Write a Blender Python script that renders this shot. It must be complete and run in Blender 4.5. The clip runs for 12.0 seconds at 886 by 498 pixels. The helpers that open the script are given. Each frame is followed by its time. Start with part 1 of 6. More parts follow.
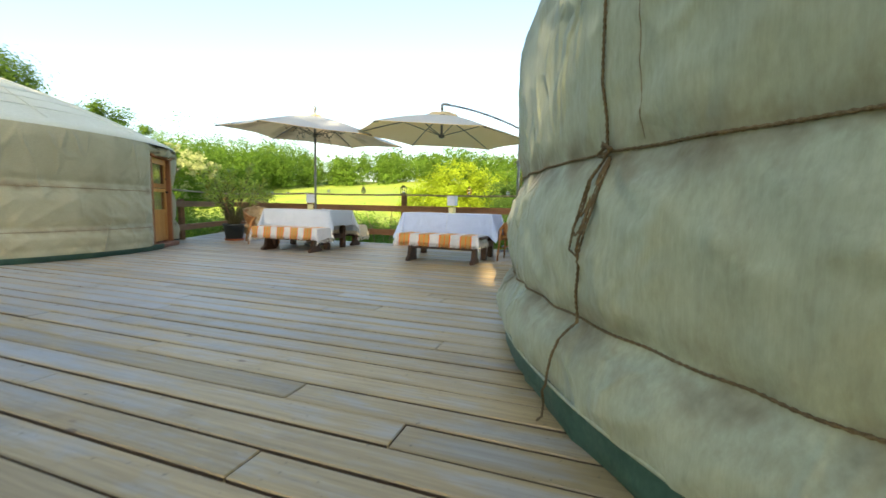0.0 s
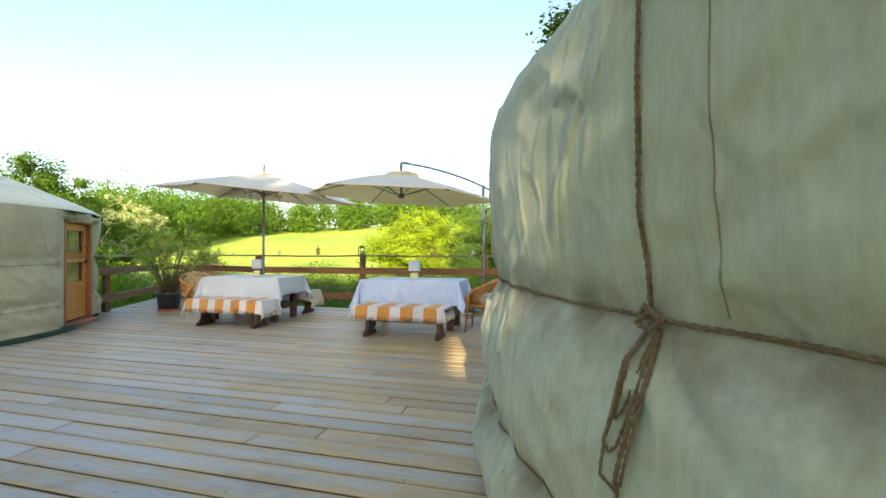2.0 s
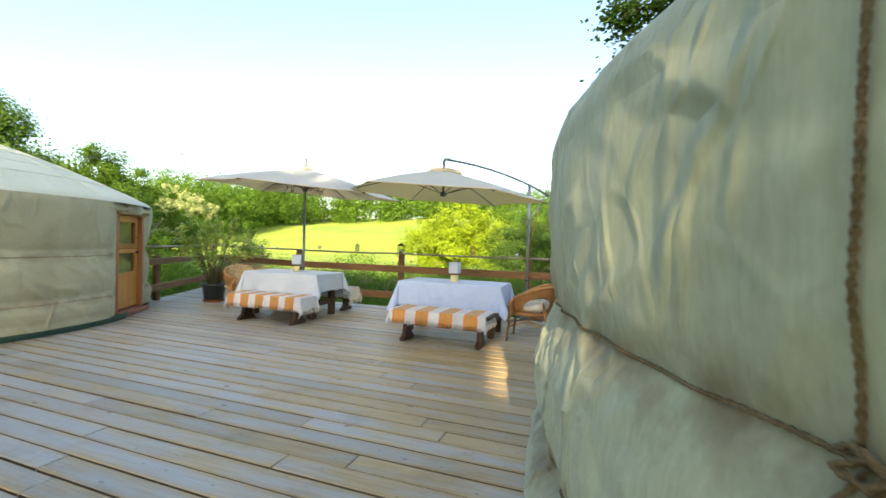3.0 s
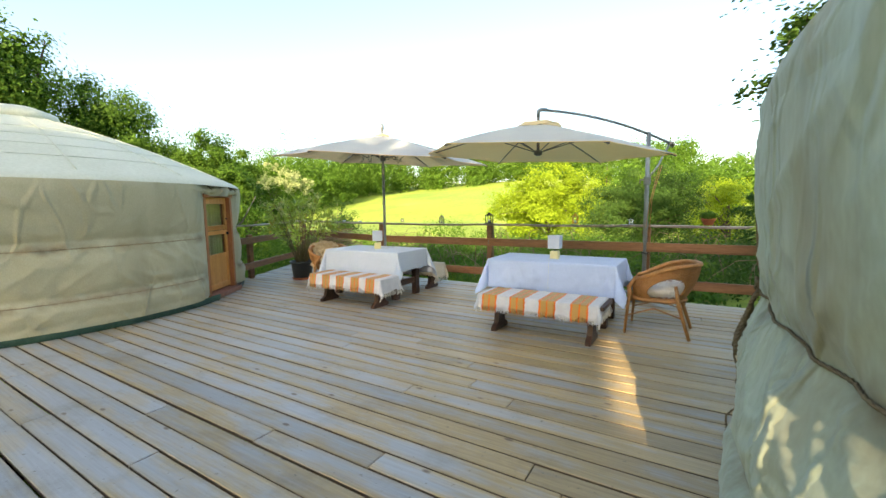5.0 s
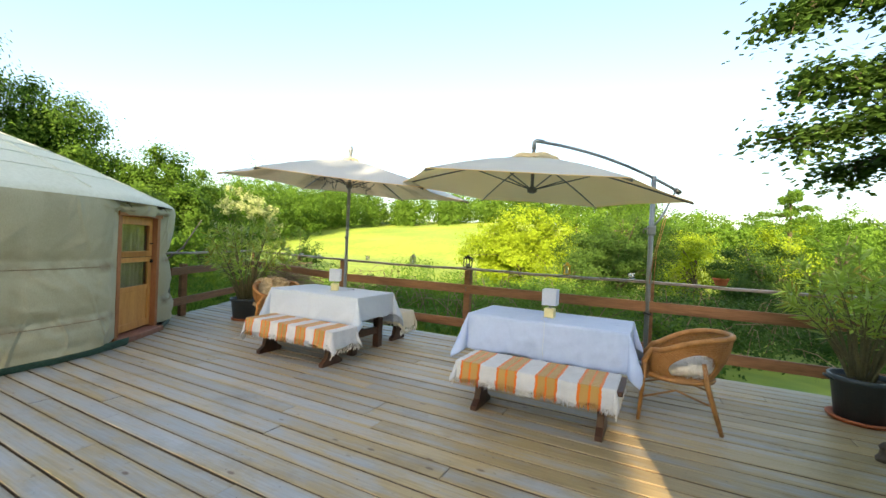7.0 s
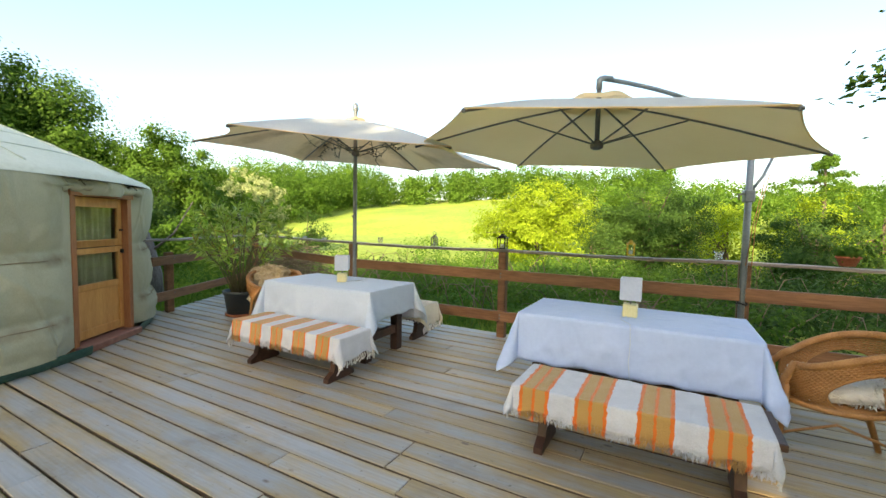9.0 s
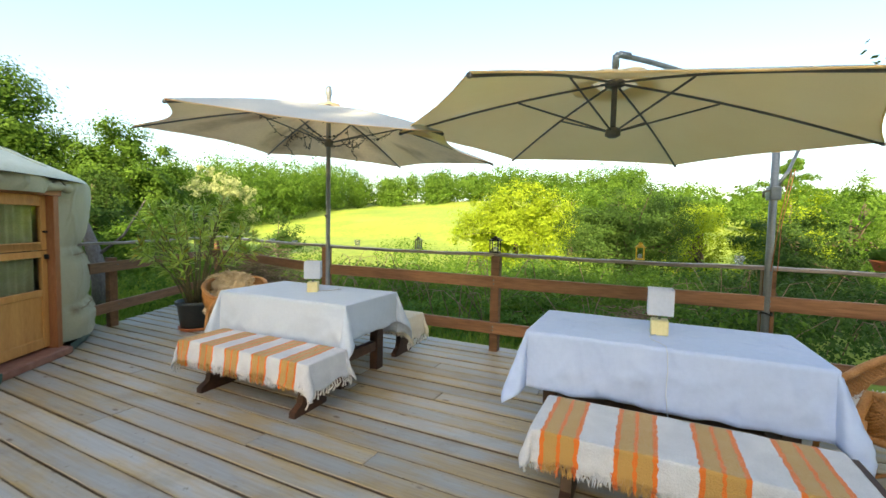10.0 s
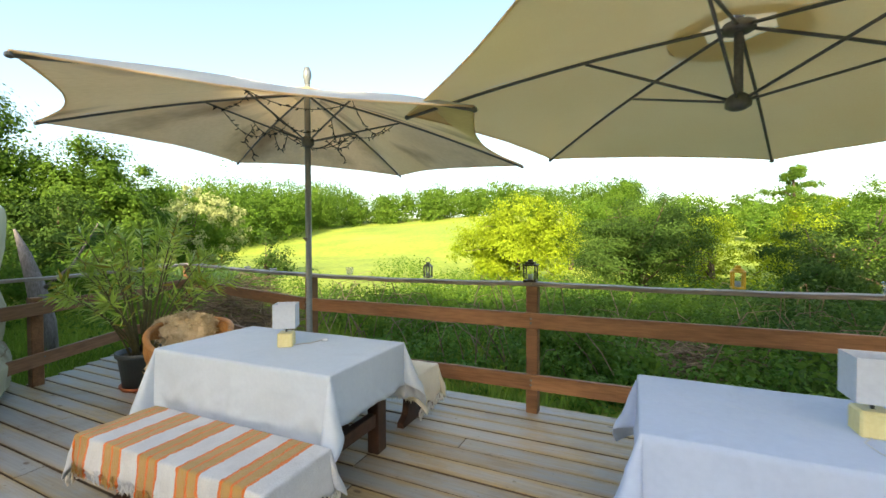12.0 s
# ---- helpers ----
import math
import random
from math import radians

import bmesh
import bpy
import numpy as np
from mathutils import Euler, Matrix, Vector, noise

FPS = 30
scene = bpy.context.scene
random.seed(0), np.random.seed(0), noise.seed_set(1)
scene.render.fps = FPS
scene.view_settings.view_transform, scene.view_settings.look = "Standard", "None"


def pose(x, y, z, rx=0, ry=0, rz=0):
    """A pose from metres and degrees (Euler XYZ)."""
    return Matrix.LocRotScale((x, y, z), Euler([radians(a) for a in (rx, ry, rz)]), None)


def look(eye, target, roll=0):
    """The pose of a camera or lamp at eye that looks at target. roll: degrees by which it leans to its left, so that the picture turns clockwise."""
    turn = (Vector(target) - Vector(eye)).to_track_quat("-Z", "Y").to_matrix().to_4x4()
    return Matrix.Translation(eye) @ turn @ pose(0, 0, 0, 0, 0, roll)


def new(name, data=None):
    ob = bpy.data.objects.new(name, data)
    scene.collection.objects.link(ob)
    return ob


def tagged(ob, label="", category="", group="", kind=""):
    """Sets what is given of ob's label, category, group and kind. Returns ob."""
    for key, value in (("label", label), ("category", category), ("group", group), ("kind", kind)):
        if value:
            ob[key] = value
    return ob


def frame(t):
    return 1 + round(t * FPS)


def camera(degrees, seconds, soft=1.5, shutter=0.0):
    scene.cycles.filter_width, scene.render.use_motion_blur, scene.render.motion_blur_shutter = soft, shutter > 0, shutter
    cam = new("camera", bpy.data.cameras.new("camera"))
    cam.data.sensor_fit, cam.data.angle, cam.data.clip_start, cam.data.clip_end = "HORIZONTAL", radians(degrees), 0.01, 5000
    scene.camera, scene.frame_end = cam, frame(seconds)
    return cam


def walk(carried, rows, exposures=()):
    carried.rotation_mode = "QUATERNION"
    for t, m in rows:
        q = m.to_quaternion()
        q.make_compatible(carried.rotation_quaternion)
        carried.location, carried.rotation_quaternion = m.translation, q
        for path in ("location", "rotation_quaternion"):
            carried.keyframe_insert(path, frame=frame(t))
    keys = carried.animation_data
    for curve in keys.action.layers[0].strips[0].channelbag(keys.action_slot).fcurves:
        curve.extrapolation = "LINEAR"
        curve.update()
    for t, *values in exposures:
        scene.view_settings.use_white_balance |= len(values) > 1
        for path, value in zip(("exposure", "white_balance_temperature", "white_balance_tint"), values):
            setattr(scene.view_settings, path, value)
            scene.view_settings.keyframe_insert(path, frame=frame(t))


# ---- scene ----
cam = camera(93.9, 12.0, shutter=0.3)
PATH = [
    (0, (0.704, 0.499, 0.861), (0.432, 2.47, 0.661), 1.3),
    (0.5, (0.68, 0.636, 0.943), (0.556, 2.627, 0.798), 1.6),
    (1, (0.67, 0.772, 1.037), (0.493, 2.763, 0.979), 1.5),
    (1.5, (0.661, 0.927, 1.104), (0.407, 2.911, 1.084), 0.1),
    (2, (0.652, 1.104, 1.214), (0.55, 3.102, 1.224), -0.0),
    (2.5, (0.616, 1.262, 1.313), (0.509, 3.259, 1.316), 0.7),
    (3, (0.571, 1.403, 1.349), (0.286, 3.382, 1.322), 1.7),
    (3.5, (0.502, 1.552, 1.412), (0.04, 3.497, 1.347), 2.8),
    (3.7, (0.47, 1.632, 1.426), (-0.061, 3.558, 1.336), 3.2),
    (5.3, (0.304, 2.441, 1.465), (-0.396, 4.303, 1.255), -1.1),
    (5.5, (0.272, 2.524, 1.476), (-0.404, 4.396, 1.278), -1.2),
    (6, (0.17, 2.776, 1.471), (-0.436, 4.677, 1.331), -0.3),
    (6.5, (0.054, 3.023, 1.484), (-0.524, 4.936, 1.409), 1.6),
    (7, (-0.053, 3.246, 1.473), (-0.608, 5.168, 1.453), 2.7),
    (7.2, (-0.102, 3.345, 1.453), (-0.675, 5.261, 1.44), 2.9),
    (8.8, (-0.53, 4.179, 1.444), (-1.143, 6.08, 1.341), 1.5),
    (9, (-0.586, 4.277, 1.457), (-1.188, 6.18, 1.331), 1.2),
    (9.5, (-0.724, 4.545, 1.436), (-1.294, 6.457, 1.299), 0.8),
    (10, (-0.866, 4.812, 1.444), (-1.36, 6.746, 1.328), 1.2),
    (10.5, (-1.014, 5.079, 1.461), (-1.432, 7.034, 1.383), 1.6),
    (11, (-1.127, 5.334, 1.47), (-1.525, 7.293, 1.422), 1.0),
    (11.5, (-1.239, 5.602, 1.479), (-1.677, 7.553, 1.443), 0.0),
    (12, (-1.34, 5.875, 1.493), (-1.818, 7.817, 1.455), -0.2),
]
walk(cam, [(t, look(eye, target, roll)) for t, eye, target, roll in PATH], [(t, e, 7600, 7) for t, e in ((0.0, 1.76), (2.0, 1.84), (3.5, 1.89), (5.5, 1.86), (7.0, 1.82), (9.5, 1.82), (12.0, 1.79))])

# ---- light ----
SUN_TO = Vector((0.05, -0.92, 0.37)).normalized()
world = bpy.data.worlds.new("sky")
scene.world = world
world.use_nodes = True
wn = world.node_tree.nodes
sky = wn.new("ShaderNodeTexSky")
sky.sky_type = "NISHITA"
sky.sun_disc = False
sky.sun_elevation = math.asin(SUN_TO.z)
sky.sun_rotation = math.atan2(SUN_TO.x, SUN_TO.y)
sky.air_density, sky.dust_density, sky.ozone_density = 1.0, 2.6, 1.8
wn["Background"].inputs["Strength"].default_value = 0.15
world.node_tree.links.new(sky.outputs["Color"], wn["Background"].inputs["Color"])
sun = new("sun", bpy.data.lights.new("sun", "SUN"))
sun.data.energy, sun.data.angle, sun.data.color = 4.5, radians(0.6), (1.0, 0.84, 0.61)
sun.matrix_world = look((0, 0, 30), Vector((0, 0, 30)) - SUN_TO)


# ---- materials ----
def mat(name, a, b, rough=0.7, scale=8.0, fine=60.0, bump=0.15, metal=0.0, stretch=(1, 1, 1), c=None, spots=0.0,
        vary=0.0, translucent=0.0, coords="Object", sheen=0.0, spec=0.4, island=False):
    """A surface of two colours mixed by broad and fine noise, with relief; c: a third colour in stains."""
    m = bpy.data.materials.new(name)
    m.use_nodes = True
    t = m.node_tree
    n, l = t.nodes, t.links
    p = n["Principled BSDF"]
    p.inputs["Roughness"].default_value = rough
    p.inputs["Metallic"].default_value = metal
    p.inputs["Specular IOR Level"].default_value = spec
    if sheen:
        p.inputs["Sheen Weight"].default_value = sheen
    co = n.new("ShaderNodeTexCoord")
    mp = n.new("ShaderNodeMapping")
    mp.inputs["Scale"].default_value = stretch
    l.new(co.outputs[coords], mp.inputs["Vector"])
    if vary and not island:
        rnd, far, sh = n.new("ShaderNodeObjectInfo"), n.new("ShaderNodeVectorMath"), n.new("ShaderNodeVectorMath")
        far.operation, far.inputs[1].default_value = "MULTIPLY", (37.0, 91.0, 53.0)
        l.new(rnd.outputs["Random"], far.inputs[0])
        sh.operation = "ADD"
        l.new(co.outputs[coords], sh.inputs[0])
        l.new(far.outputs[0], sh.inputs[1])
        l.new(sh.outputs[0], mp.inputs["Vector"])
    big, small = n.new("ShaderNodeTexNoise"), n.new("ShaderNodeTexNoise")
    big.inputs["Scale"].default_value, big.inputs["Detail"].default_value = scale, 4
    small.inputs["Scale"].default_value, small.inputs["Detail"].default_value = fine, 5
    for tex in (big, small):
        l.new(mp.outputs["Vector"], tex.inputs["Vector"])
    add = n.new("ShaderNodeMath")
    add.operation = "ADD"
    l.new(big.outputs["Fac"], add.inputs[0])
    l.new(small.outputs["Fac"], add.inputs[1])
    ramp = n.new("ShaderNodeMapRange")
    ramp.inputs["From Min"].default_value, ramp.inputs["From Max"].default_value = 0.75, 1.25
    l.new(add.outputs[0], ramp.inputs["Value"])
    mix = n.new("ShaderNodeMix")
    mix.data_type = "RGBA"
    mix.inputs["A"].default_value, mix.inputs["B"].default_value = (*a, 1), (*b, 1)
    l.new(ramp.outputs[0], mix.inputs["Factor"])
    col = mix.outputs["Result"]
    if c:
        st = n.new("ShaderNodeTexNoise")
        st.inputs["Scale"].default_value, st.inputs["Detail"].default_value = scale * 0.45, 6
        l.new(mp.outputs["Vector"], st.inputs["Vector"])
        sr = n.new("ShaderNodeMapRange")
        sr.inputs["From Min"].default_value, sr.inputs["From Max"].default_value = 0.62 - spots, 0.78 - spots
        l.new(st.outputs["Fac"], sr.inputs["Value"])
        m2 = n.new("ShaderNodeMix")
        m2.data_type = "RGBA"
        m2.inputs["B"].default_value = (*c, 1)
        l.new(col, m2.inputs["A"])
        l.new(sr.outputs[0], m2.inputs["Factor"])
        col = m2.outputs["Result"]
    if vary:
        hs = n.new("ShaderNodeHueSaturation")
        if island:
            src = n.new("ShaderNodeNewGeometry").outputs["Random Per Island"]
        else:
            src = n.new("ShaderNodeObjectInfo").outputs["Random"]
        vr = n.new("ShaderNodeMapRange")
        vr.inputs["To Min"].default_value, vr.inputs["To Max"].default_value = 1 - vary, 1 + vary
        l.new(src, vr.inputs["Value"])
        l.new(vr.outputs[0], hs.inputs["Value"])
        l.new(col, hs.inputs["Color"])
        col = hs.outputs["Color"]
    l.new(col, p.inputs["Base Color"])
    if bump:
        bp = n.new("ShaderNodeBump")
        bp.inputs["Strength"].default_value, bp.inputs["Distance"].default_value = bump, 0.01
        l.new(add.outputs[0], bp.inputs["Height"])
        l.new(bp.outputs[0], p.inputs["Normal"])
    if translucent:
        tr = n.new("ShaderNodeBsdfTranslucent")
        l.new(col, tr.inputs["Color"])
        ms = n.new("ShaderNodeMixShader")
        ms.inputs[0].default_value = translucent
        l.new(p.outputs[0], ms.inputs[1])
        l.new(tr.outputs[0], ms.inputs[2])
        l.new(ms.outputs[0], n["Material Output"].inputs["Surface"])
    return m


def leaf_mat(name, a, b, translucent=0.4):
    return mat(name, a, b, rough=0.55, scale=0.9, fine=4, bump=0, vary=0.2, translucent=translucent, spec=0.1, island=True)


M_PLANK_EDGE = mat("dirty_plank_edge", (0.085, 0.054, 0.03), (0.16, 0.105, 0.06), 0.8, 3.0, 20, 0.3, stretch=(0.6, 3.2, 3.2))
M_RAIL = mat("brown_rail_wood", (0.155, 0.072, 0.033), (0.255, 0.128, 0.062), 0.55, 3, 14, 0.3, stretch=(0.5, 5, 5), vary=0.15)
M_CAP = mat("grey_cap_wood", (0.17, 0.13, 0.10), (0.30, 0.26, 0.23), 0.5, 3, 14, 0.3, stretch=(0.5, 5, 5), vary=0.1)
M_CANVAS = mat("green_grey_canvas", (0.30, 0.335, 0.235), (0.36, 0.41, 0.305), 0.75, 1.3, 30, 0.04, stretch=(1.8, 1.8, 0.8), c=(0.245, 0.215, 0.125), spots=0.05, sheen=0.1)
M_CANVAS_BEIGE = mat("beige_canvas", (0.405, 0.385, 0.255), (0.49, 0.47, 0.32), 0.8, 1.0, 60, 0.04, stretch=(2.5, 2.5, 0.7), c=(0.30, 0.27, 0.17), spots=0.02, sheen=0.1)
M_ROOF = mat("pale_roof_canvas", (0.55, 0.57, 0.45), (0.64, 0.66, 0.54), 0.75, 1.2, 30, 0.12, c=(0.38, 0.37, 0.28), spots=-0.04)


def plank_mat():
    """Softwood deck boards: brown mixed with grey that grows towards -x, with grain, knots and grime."""
    m = bpy.data.materials.new("weathered_plank")
    m.use_nodes = True
    n, l = m.node_tree.nodes, m.node_tree.links
    p = n["Principled BSDF"]

    def math_node(op, a, b, clamp=False):
        q = n.new("ShaderNodeMath")
        q.operation, q.use_clamp = op, clamp
        for i, v in enumerate((a, b)):
            if isinstance(v, (int, float)):
                q.inputs[i].default_value = v
            else:
                l.new(v, q.inputs[i])
        return q.outputs[0]

    def tex(vec, stretch, scale, detail, rough=0.55):
        mp, t = n.new("ShaderNodeMapping"), n.new("ShaderNodeTexNoise")
        mp.inputs["Scale"].default_value = stretch
        t.inputs["Scale"].default_value, t.inputs["Detail"].default_value, t.inputs["Roughness"].default_value = scale, detail, rough
        l.new(vec, mp.inputs["Vector"])
        l.new(mp.outputs[0], t.inputs["Vector"])
        return t.outputs["Fac"]

    def band(v, lo, hi, a=0.0, b=1.0):
        r = n.new("ShaderNodeMapRange")
        for key, val in (("From Min", lo), ("From Max", hi), ("To Min", a), ("To Max", b)):
            r.inputs[key].default_value = val
        l.new(v, r.inputs["Value"])
        return r.outputs[0]

    def mix(fac, a, b):
        q = n.new("ShaderNodeMix")
        q.data_type = "RGBA"
        l.new(fac, q.inputs["Factor"])
        for key, v in (("A", a), ("B", b)):
            if isinstance(v, tuple):
                q.inputs[key].default_value = (*v, 1)
            else:
                l.new(v, q.inputs[key])
        return q.outputs["Result"]

    co, info, geo = n.new("ShaderNodeTexCoord"), n.new("ShaderNodeObjectInfo"), n.new("ShaderNodeNewGeometry")
    far, sh = n.new("ShaderNodeVectorMath"), n.new("ShaderNodeVectorMath")
    far.operation, far.inputs[1].default_value = "MULTIPLY", (37.0, 91.0, 53.0)
    l.new(info.outputs["Random"], far.inputs[0])
    sh.operation = "ADD"
    l.new(co.outputs["Object"], sh.inputs[0])
    l.new(far.outputs[0], sh.inputs[1])
    vec = sh.outputs[0]
    other = math_node("FRACT", math_node("MULTIPLY", info.outputs["Random"], 17.31), 0.0)
    sep = n.new("ShaderNodeSeparateXYZ")
    l.new(geo.outputs["Position"], sep.inputs[0])
    grain = tex(vec, (1.2, 34.0, 34.0), 2.2, 5)
    patch = tex(vec, (0.9, 3.0, 3.0), 1.5, 5, 0.65)
    # share of grey: higher towards -x, lower at small y, board by board, in patches
    near = math_node("MULTIPLY", math_node("MAXIMUM", math_node("SUBTRACT", 3.6, sep.outputs["Y"]), 0.0), 0.42)
    side = band(math_node("ADD", sep.outputs["X"], near), 0.9, -2.6, -0.42, 0.34)
    grey_share = math_node("ADD", math_node("ADD", side, band(other, 0, 1, -0.22, 0.22)), band(patch, 0.38, 0.62), True)
    own = n.new("ShaderNodeSeparateXYZ")
    l.new(co.outputs["Object"], own.inputs[0])
    # the edges stay brown
    rim = band(math_node("ADD", math_node("ABSOLUTE", own.outputs["Y"], 0.0), math_node("MULTIPLY", patch, 0.05)), 0.062, 0.105, 0.0, -0.6)
    grey_share = math_node("ADD", grey_share, rim, True)
    brown = mix(grain, (0.22, 0.148, 0.064), (0.58, 0.435, 0.215))
    grey = mix(grain, (0.28, 0.28, 0.27), (0.45, 0.47, 0.475))
    col = mix(grey_share, brown, grey)
    grime = tex(geo.outputs["Position"], (1.0, 1.6, 1.0), 1.3, 7, 0.7)
    col = mix(band(grime, 0.53, 0.74, 0.0, 0.55), col, (0.17, 0.13, 0.075))
    specks = tex(geo.outputs["Position"], (1, 1, 1), 26.0, 3)
    col = mix(band(specks, 0.66, 0.74, 0.0, 0.7), col, (0.10, 0.085, 0.05))
    vor, mp = n.new("ShaderNodeTexVoronoi"), n.new("ShaderNodeMapping")
    mp.inputs["Scale"].default_value = (1.0, 2.2, 2.2)
    vor.inputs["Scale"].default_value = 2.6
    l.new(vec, mp.inputs["Vector"])
    l.new(mp.outputs[0], vor.inputs["Vector"])
    col = mix(band(vor.outputs["Distance"], 0.055, 0.10, 0.85, 0.0), col, (0.13, 0.075, 0.036))
    hs = n.new("ShaderNodeHueSaturation")
    l.new(band(info.outputs["Random"], 0, 1, 0.84, 1.15), hs.inputs["Value"])
    l.new(col, hs.inputs["Color"])
    l.new(hs.outputs["Color"], p.inputs["Base Color"])
    l.new(band(patch, 0.3, 0.7, 0.36, 0.55), p.inputs["Roughness"])
    p.inputs["Specular IOR Level"].default_value = 0.6
    bp = n.new("ShaderNodeBump")
    bp.inputs["Strength"].default_value, bp.inputs["Distance"].default_value = 0.35, 0.006
    l.new(math_node("ADD", grain, patch), bp.inputs["Height"])
    l.new(bp.outputs[0], p.inputs["Normal"])
    return m


M_PLANK = plank_mat()


def rope_stains(m, heights, colour, reach=0.07):
    """Brown dirt that has gathered along the ropes of a canvas wall, broken up by noise."""
    n, l = m.node_tree.nodes, m.node_tree.links
    p = n["Principled BSDF"]
    col = p.inputs["Base Color"].links[0].from_socket
    co = n.new("ShaderNodeTexCoord")
    sep = n.new("ShaderNodeSeparateXYZ")
    l.new(co.outputs["Object"], sep.inputs[0])
    nz = n.new("ShaderNodeTexNoise")
    nz.inputs["Scale"].default_value, nz.inputs["Detail"].default_value = 4.5, 6
    l.new(co.outputs["Object"], nz.inputs["Vector"])
    for h in heights:
        d = n.new("ShaderNodeMath")
        d.operation, d.inputs[1].default_value = "SUBTRACT", h
        l.new(sep.outputs["Z"], d.inputs[0])
        ab = n.new("ShaderNodeMath")
        ab.operation = "ABSOLUTE"
        l.new(d.outputs[0], ab.inputs[0])
        mr = n.new("ShaderNodeMapRange")
        mr.inputs["From Min"].default_value, mr.inputs["From Max"].default_value = 0.0, reach
        mr.inputs["To Min"].default_value, mr.inputs["To Max"].default_value = 1.0, 0.0
        l.new(ab.outputs[0], mr.inputs["Value"])
        nr = n.new("ShaderNodeMapRange")
        nr.inputs["From Min"].default_value, nr.inputs["From Max"].default_value = 0.38, 0.68
        l.new(nz.outputs["Fac"], nr.inputs["Value"])
        mu = n.new("ShaderNodeMath")
        mu.operation = "MULTIPLY"
        l.new(mr.outputs[0], mu.inputs[0])
        l.new(nr.outputs[0], mu.inputs[1])
        mx = n.new("ShaderNodeMix")
        mx.data_type = "RGBA"
        mx.inputs["B"].default_value = (*colour, 1)
        l.new(mu.outputs[0], mx.inputs["Factor"])
        l.new(col, mx.inputs["A"])
        col = mx.outputs["Result"]
    l.new(col, p.inputs["Base Color"])


def creases(m, scale, strength, distance=0.02):
    """Sharp small folds of slack canvas, as relief."""
    n, l = m.node_tree.nodes, m.node_tree.links
    p = n["Principled BSDF"]
    co = n.new("ShaderNodeTexCoord")
    mp = n.new("ShaderNodeMapping")
    mp.inputs["Rotation"].default_value = (0.5, 0.3, 0.2)
    mp.inputs["Scale"].default_value = (1.0, 1.0, 0.55)
    l.new(co.outputs["Object"], mp.inputs["Vector"])
    nz = n.new("ShaderNodeTexNoise")
    nz.noise_type = "RIDGED_MULTIFRACTAL"
    nz.inputs["Scale"].default_value, nz.inputs["Detail"].default_value = scale, 2.5
    nz.inputs["Distortion"].default_value = 0.6
    l.new(mp.outputs["Vector"], nz.inputs["Vector"])
    bp = n.new("ShaderNodeBump")
    bp.inputs["Strength"].default_value, bp.inputs["Distance"].default_value = strength, distance
    l.new(nz.outputs["Fac"], bp.inputs["Height"])
    l.new(p.inputs["Normal"].links[0].from_socket, bp.inputs["Normal"])
    l.new(bp.outputs[0], p.inputs["Normal"])


def crumple(m, scale, strength, distance):
    """Thin straight creases, as of folded cloth, in patches."""
    n, l = m.node_tree.nodes, m.node_tree.links
    p = n["Principled BSDF"]
    co, mp, bend = n.new("ShaderNodeTexCoord"), n.new("ShaderNodeMapping"), n.new("ShaderNodeTexNoise")
    mp.inputs["Rotation"].default_value, mp.inputs["Scale"].default_value = (0.4, 0.5, 0.3), (1.0, 1.0, 0.5)
    l.new(co.outputs["Object"], mp.inputs["Vector"])
    bend.inputs["Scale"].default_value = 1.6
    l.new(mp.outputs[0], bend.inputs["Vector"])
    add = n.new("ShaderNodeMixRGB")
    add.blend_type, add.inputs["Fac"].default_value = "ADD", 0.35
    l.new(mp.outputs[0], add.inputs[1])
    l.new(bend.outputs["Color"], add.inputs[2])
    vor = n.new("ShaderNodeTexVoronoi")
    vor.feature = "DISTANCE_TO_EDGE"
    vor.inputs["Scale"].default_value = scale
    l.new(add.outputs[0], vor.inputs["Vector"])
    line, patch, mul = n.new("ShaderNodeMapRange"), n.new("ShaderNodeMapRange"), n.new("ShaderNodeMath")
    line.interpolation_type = "SMOOTHSTEP"
    for key, v in (("From Min", 0.0), ("From Max", 0.10), ("To Min", 1.0), ("To Max", 0.0)):
        line.inputs[key].default_value = v
    l.new(vor.outputs["Distance"], line.inputs["Value"])
    patch.inputs["From Min"].default_value, patch.inputs["From Max"].default_value = 0.42, 0.62
    l.new(bend.outputs["Fac"], patch.inputs["Value"])
    mul.operation = "MULTIPLY"
    l.new(line.outputs[0], mul.inputs[0])
    l.new(patch.outputs[0], mul.inputs[1])
    bp = n.new("ShaderNodeBump")
    bp.inputs["Strength"].default_value, bp.inputs["Distance"].default_value = strength, distance
    l.new(mul.outputs[0], bp.inputs["Height"])
    l.new(p.inputs["Normal"].links[0].from_socket, bp.inputs["Normal"])
    l.new(bp.outputs[0], p.inputs["Normal"])


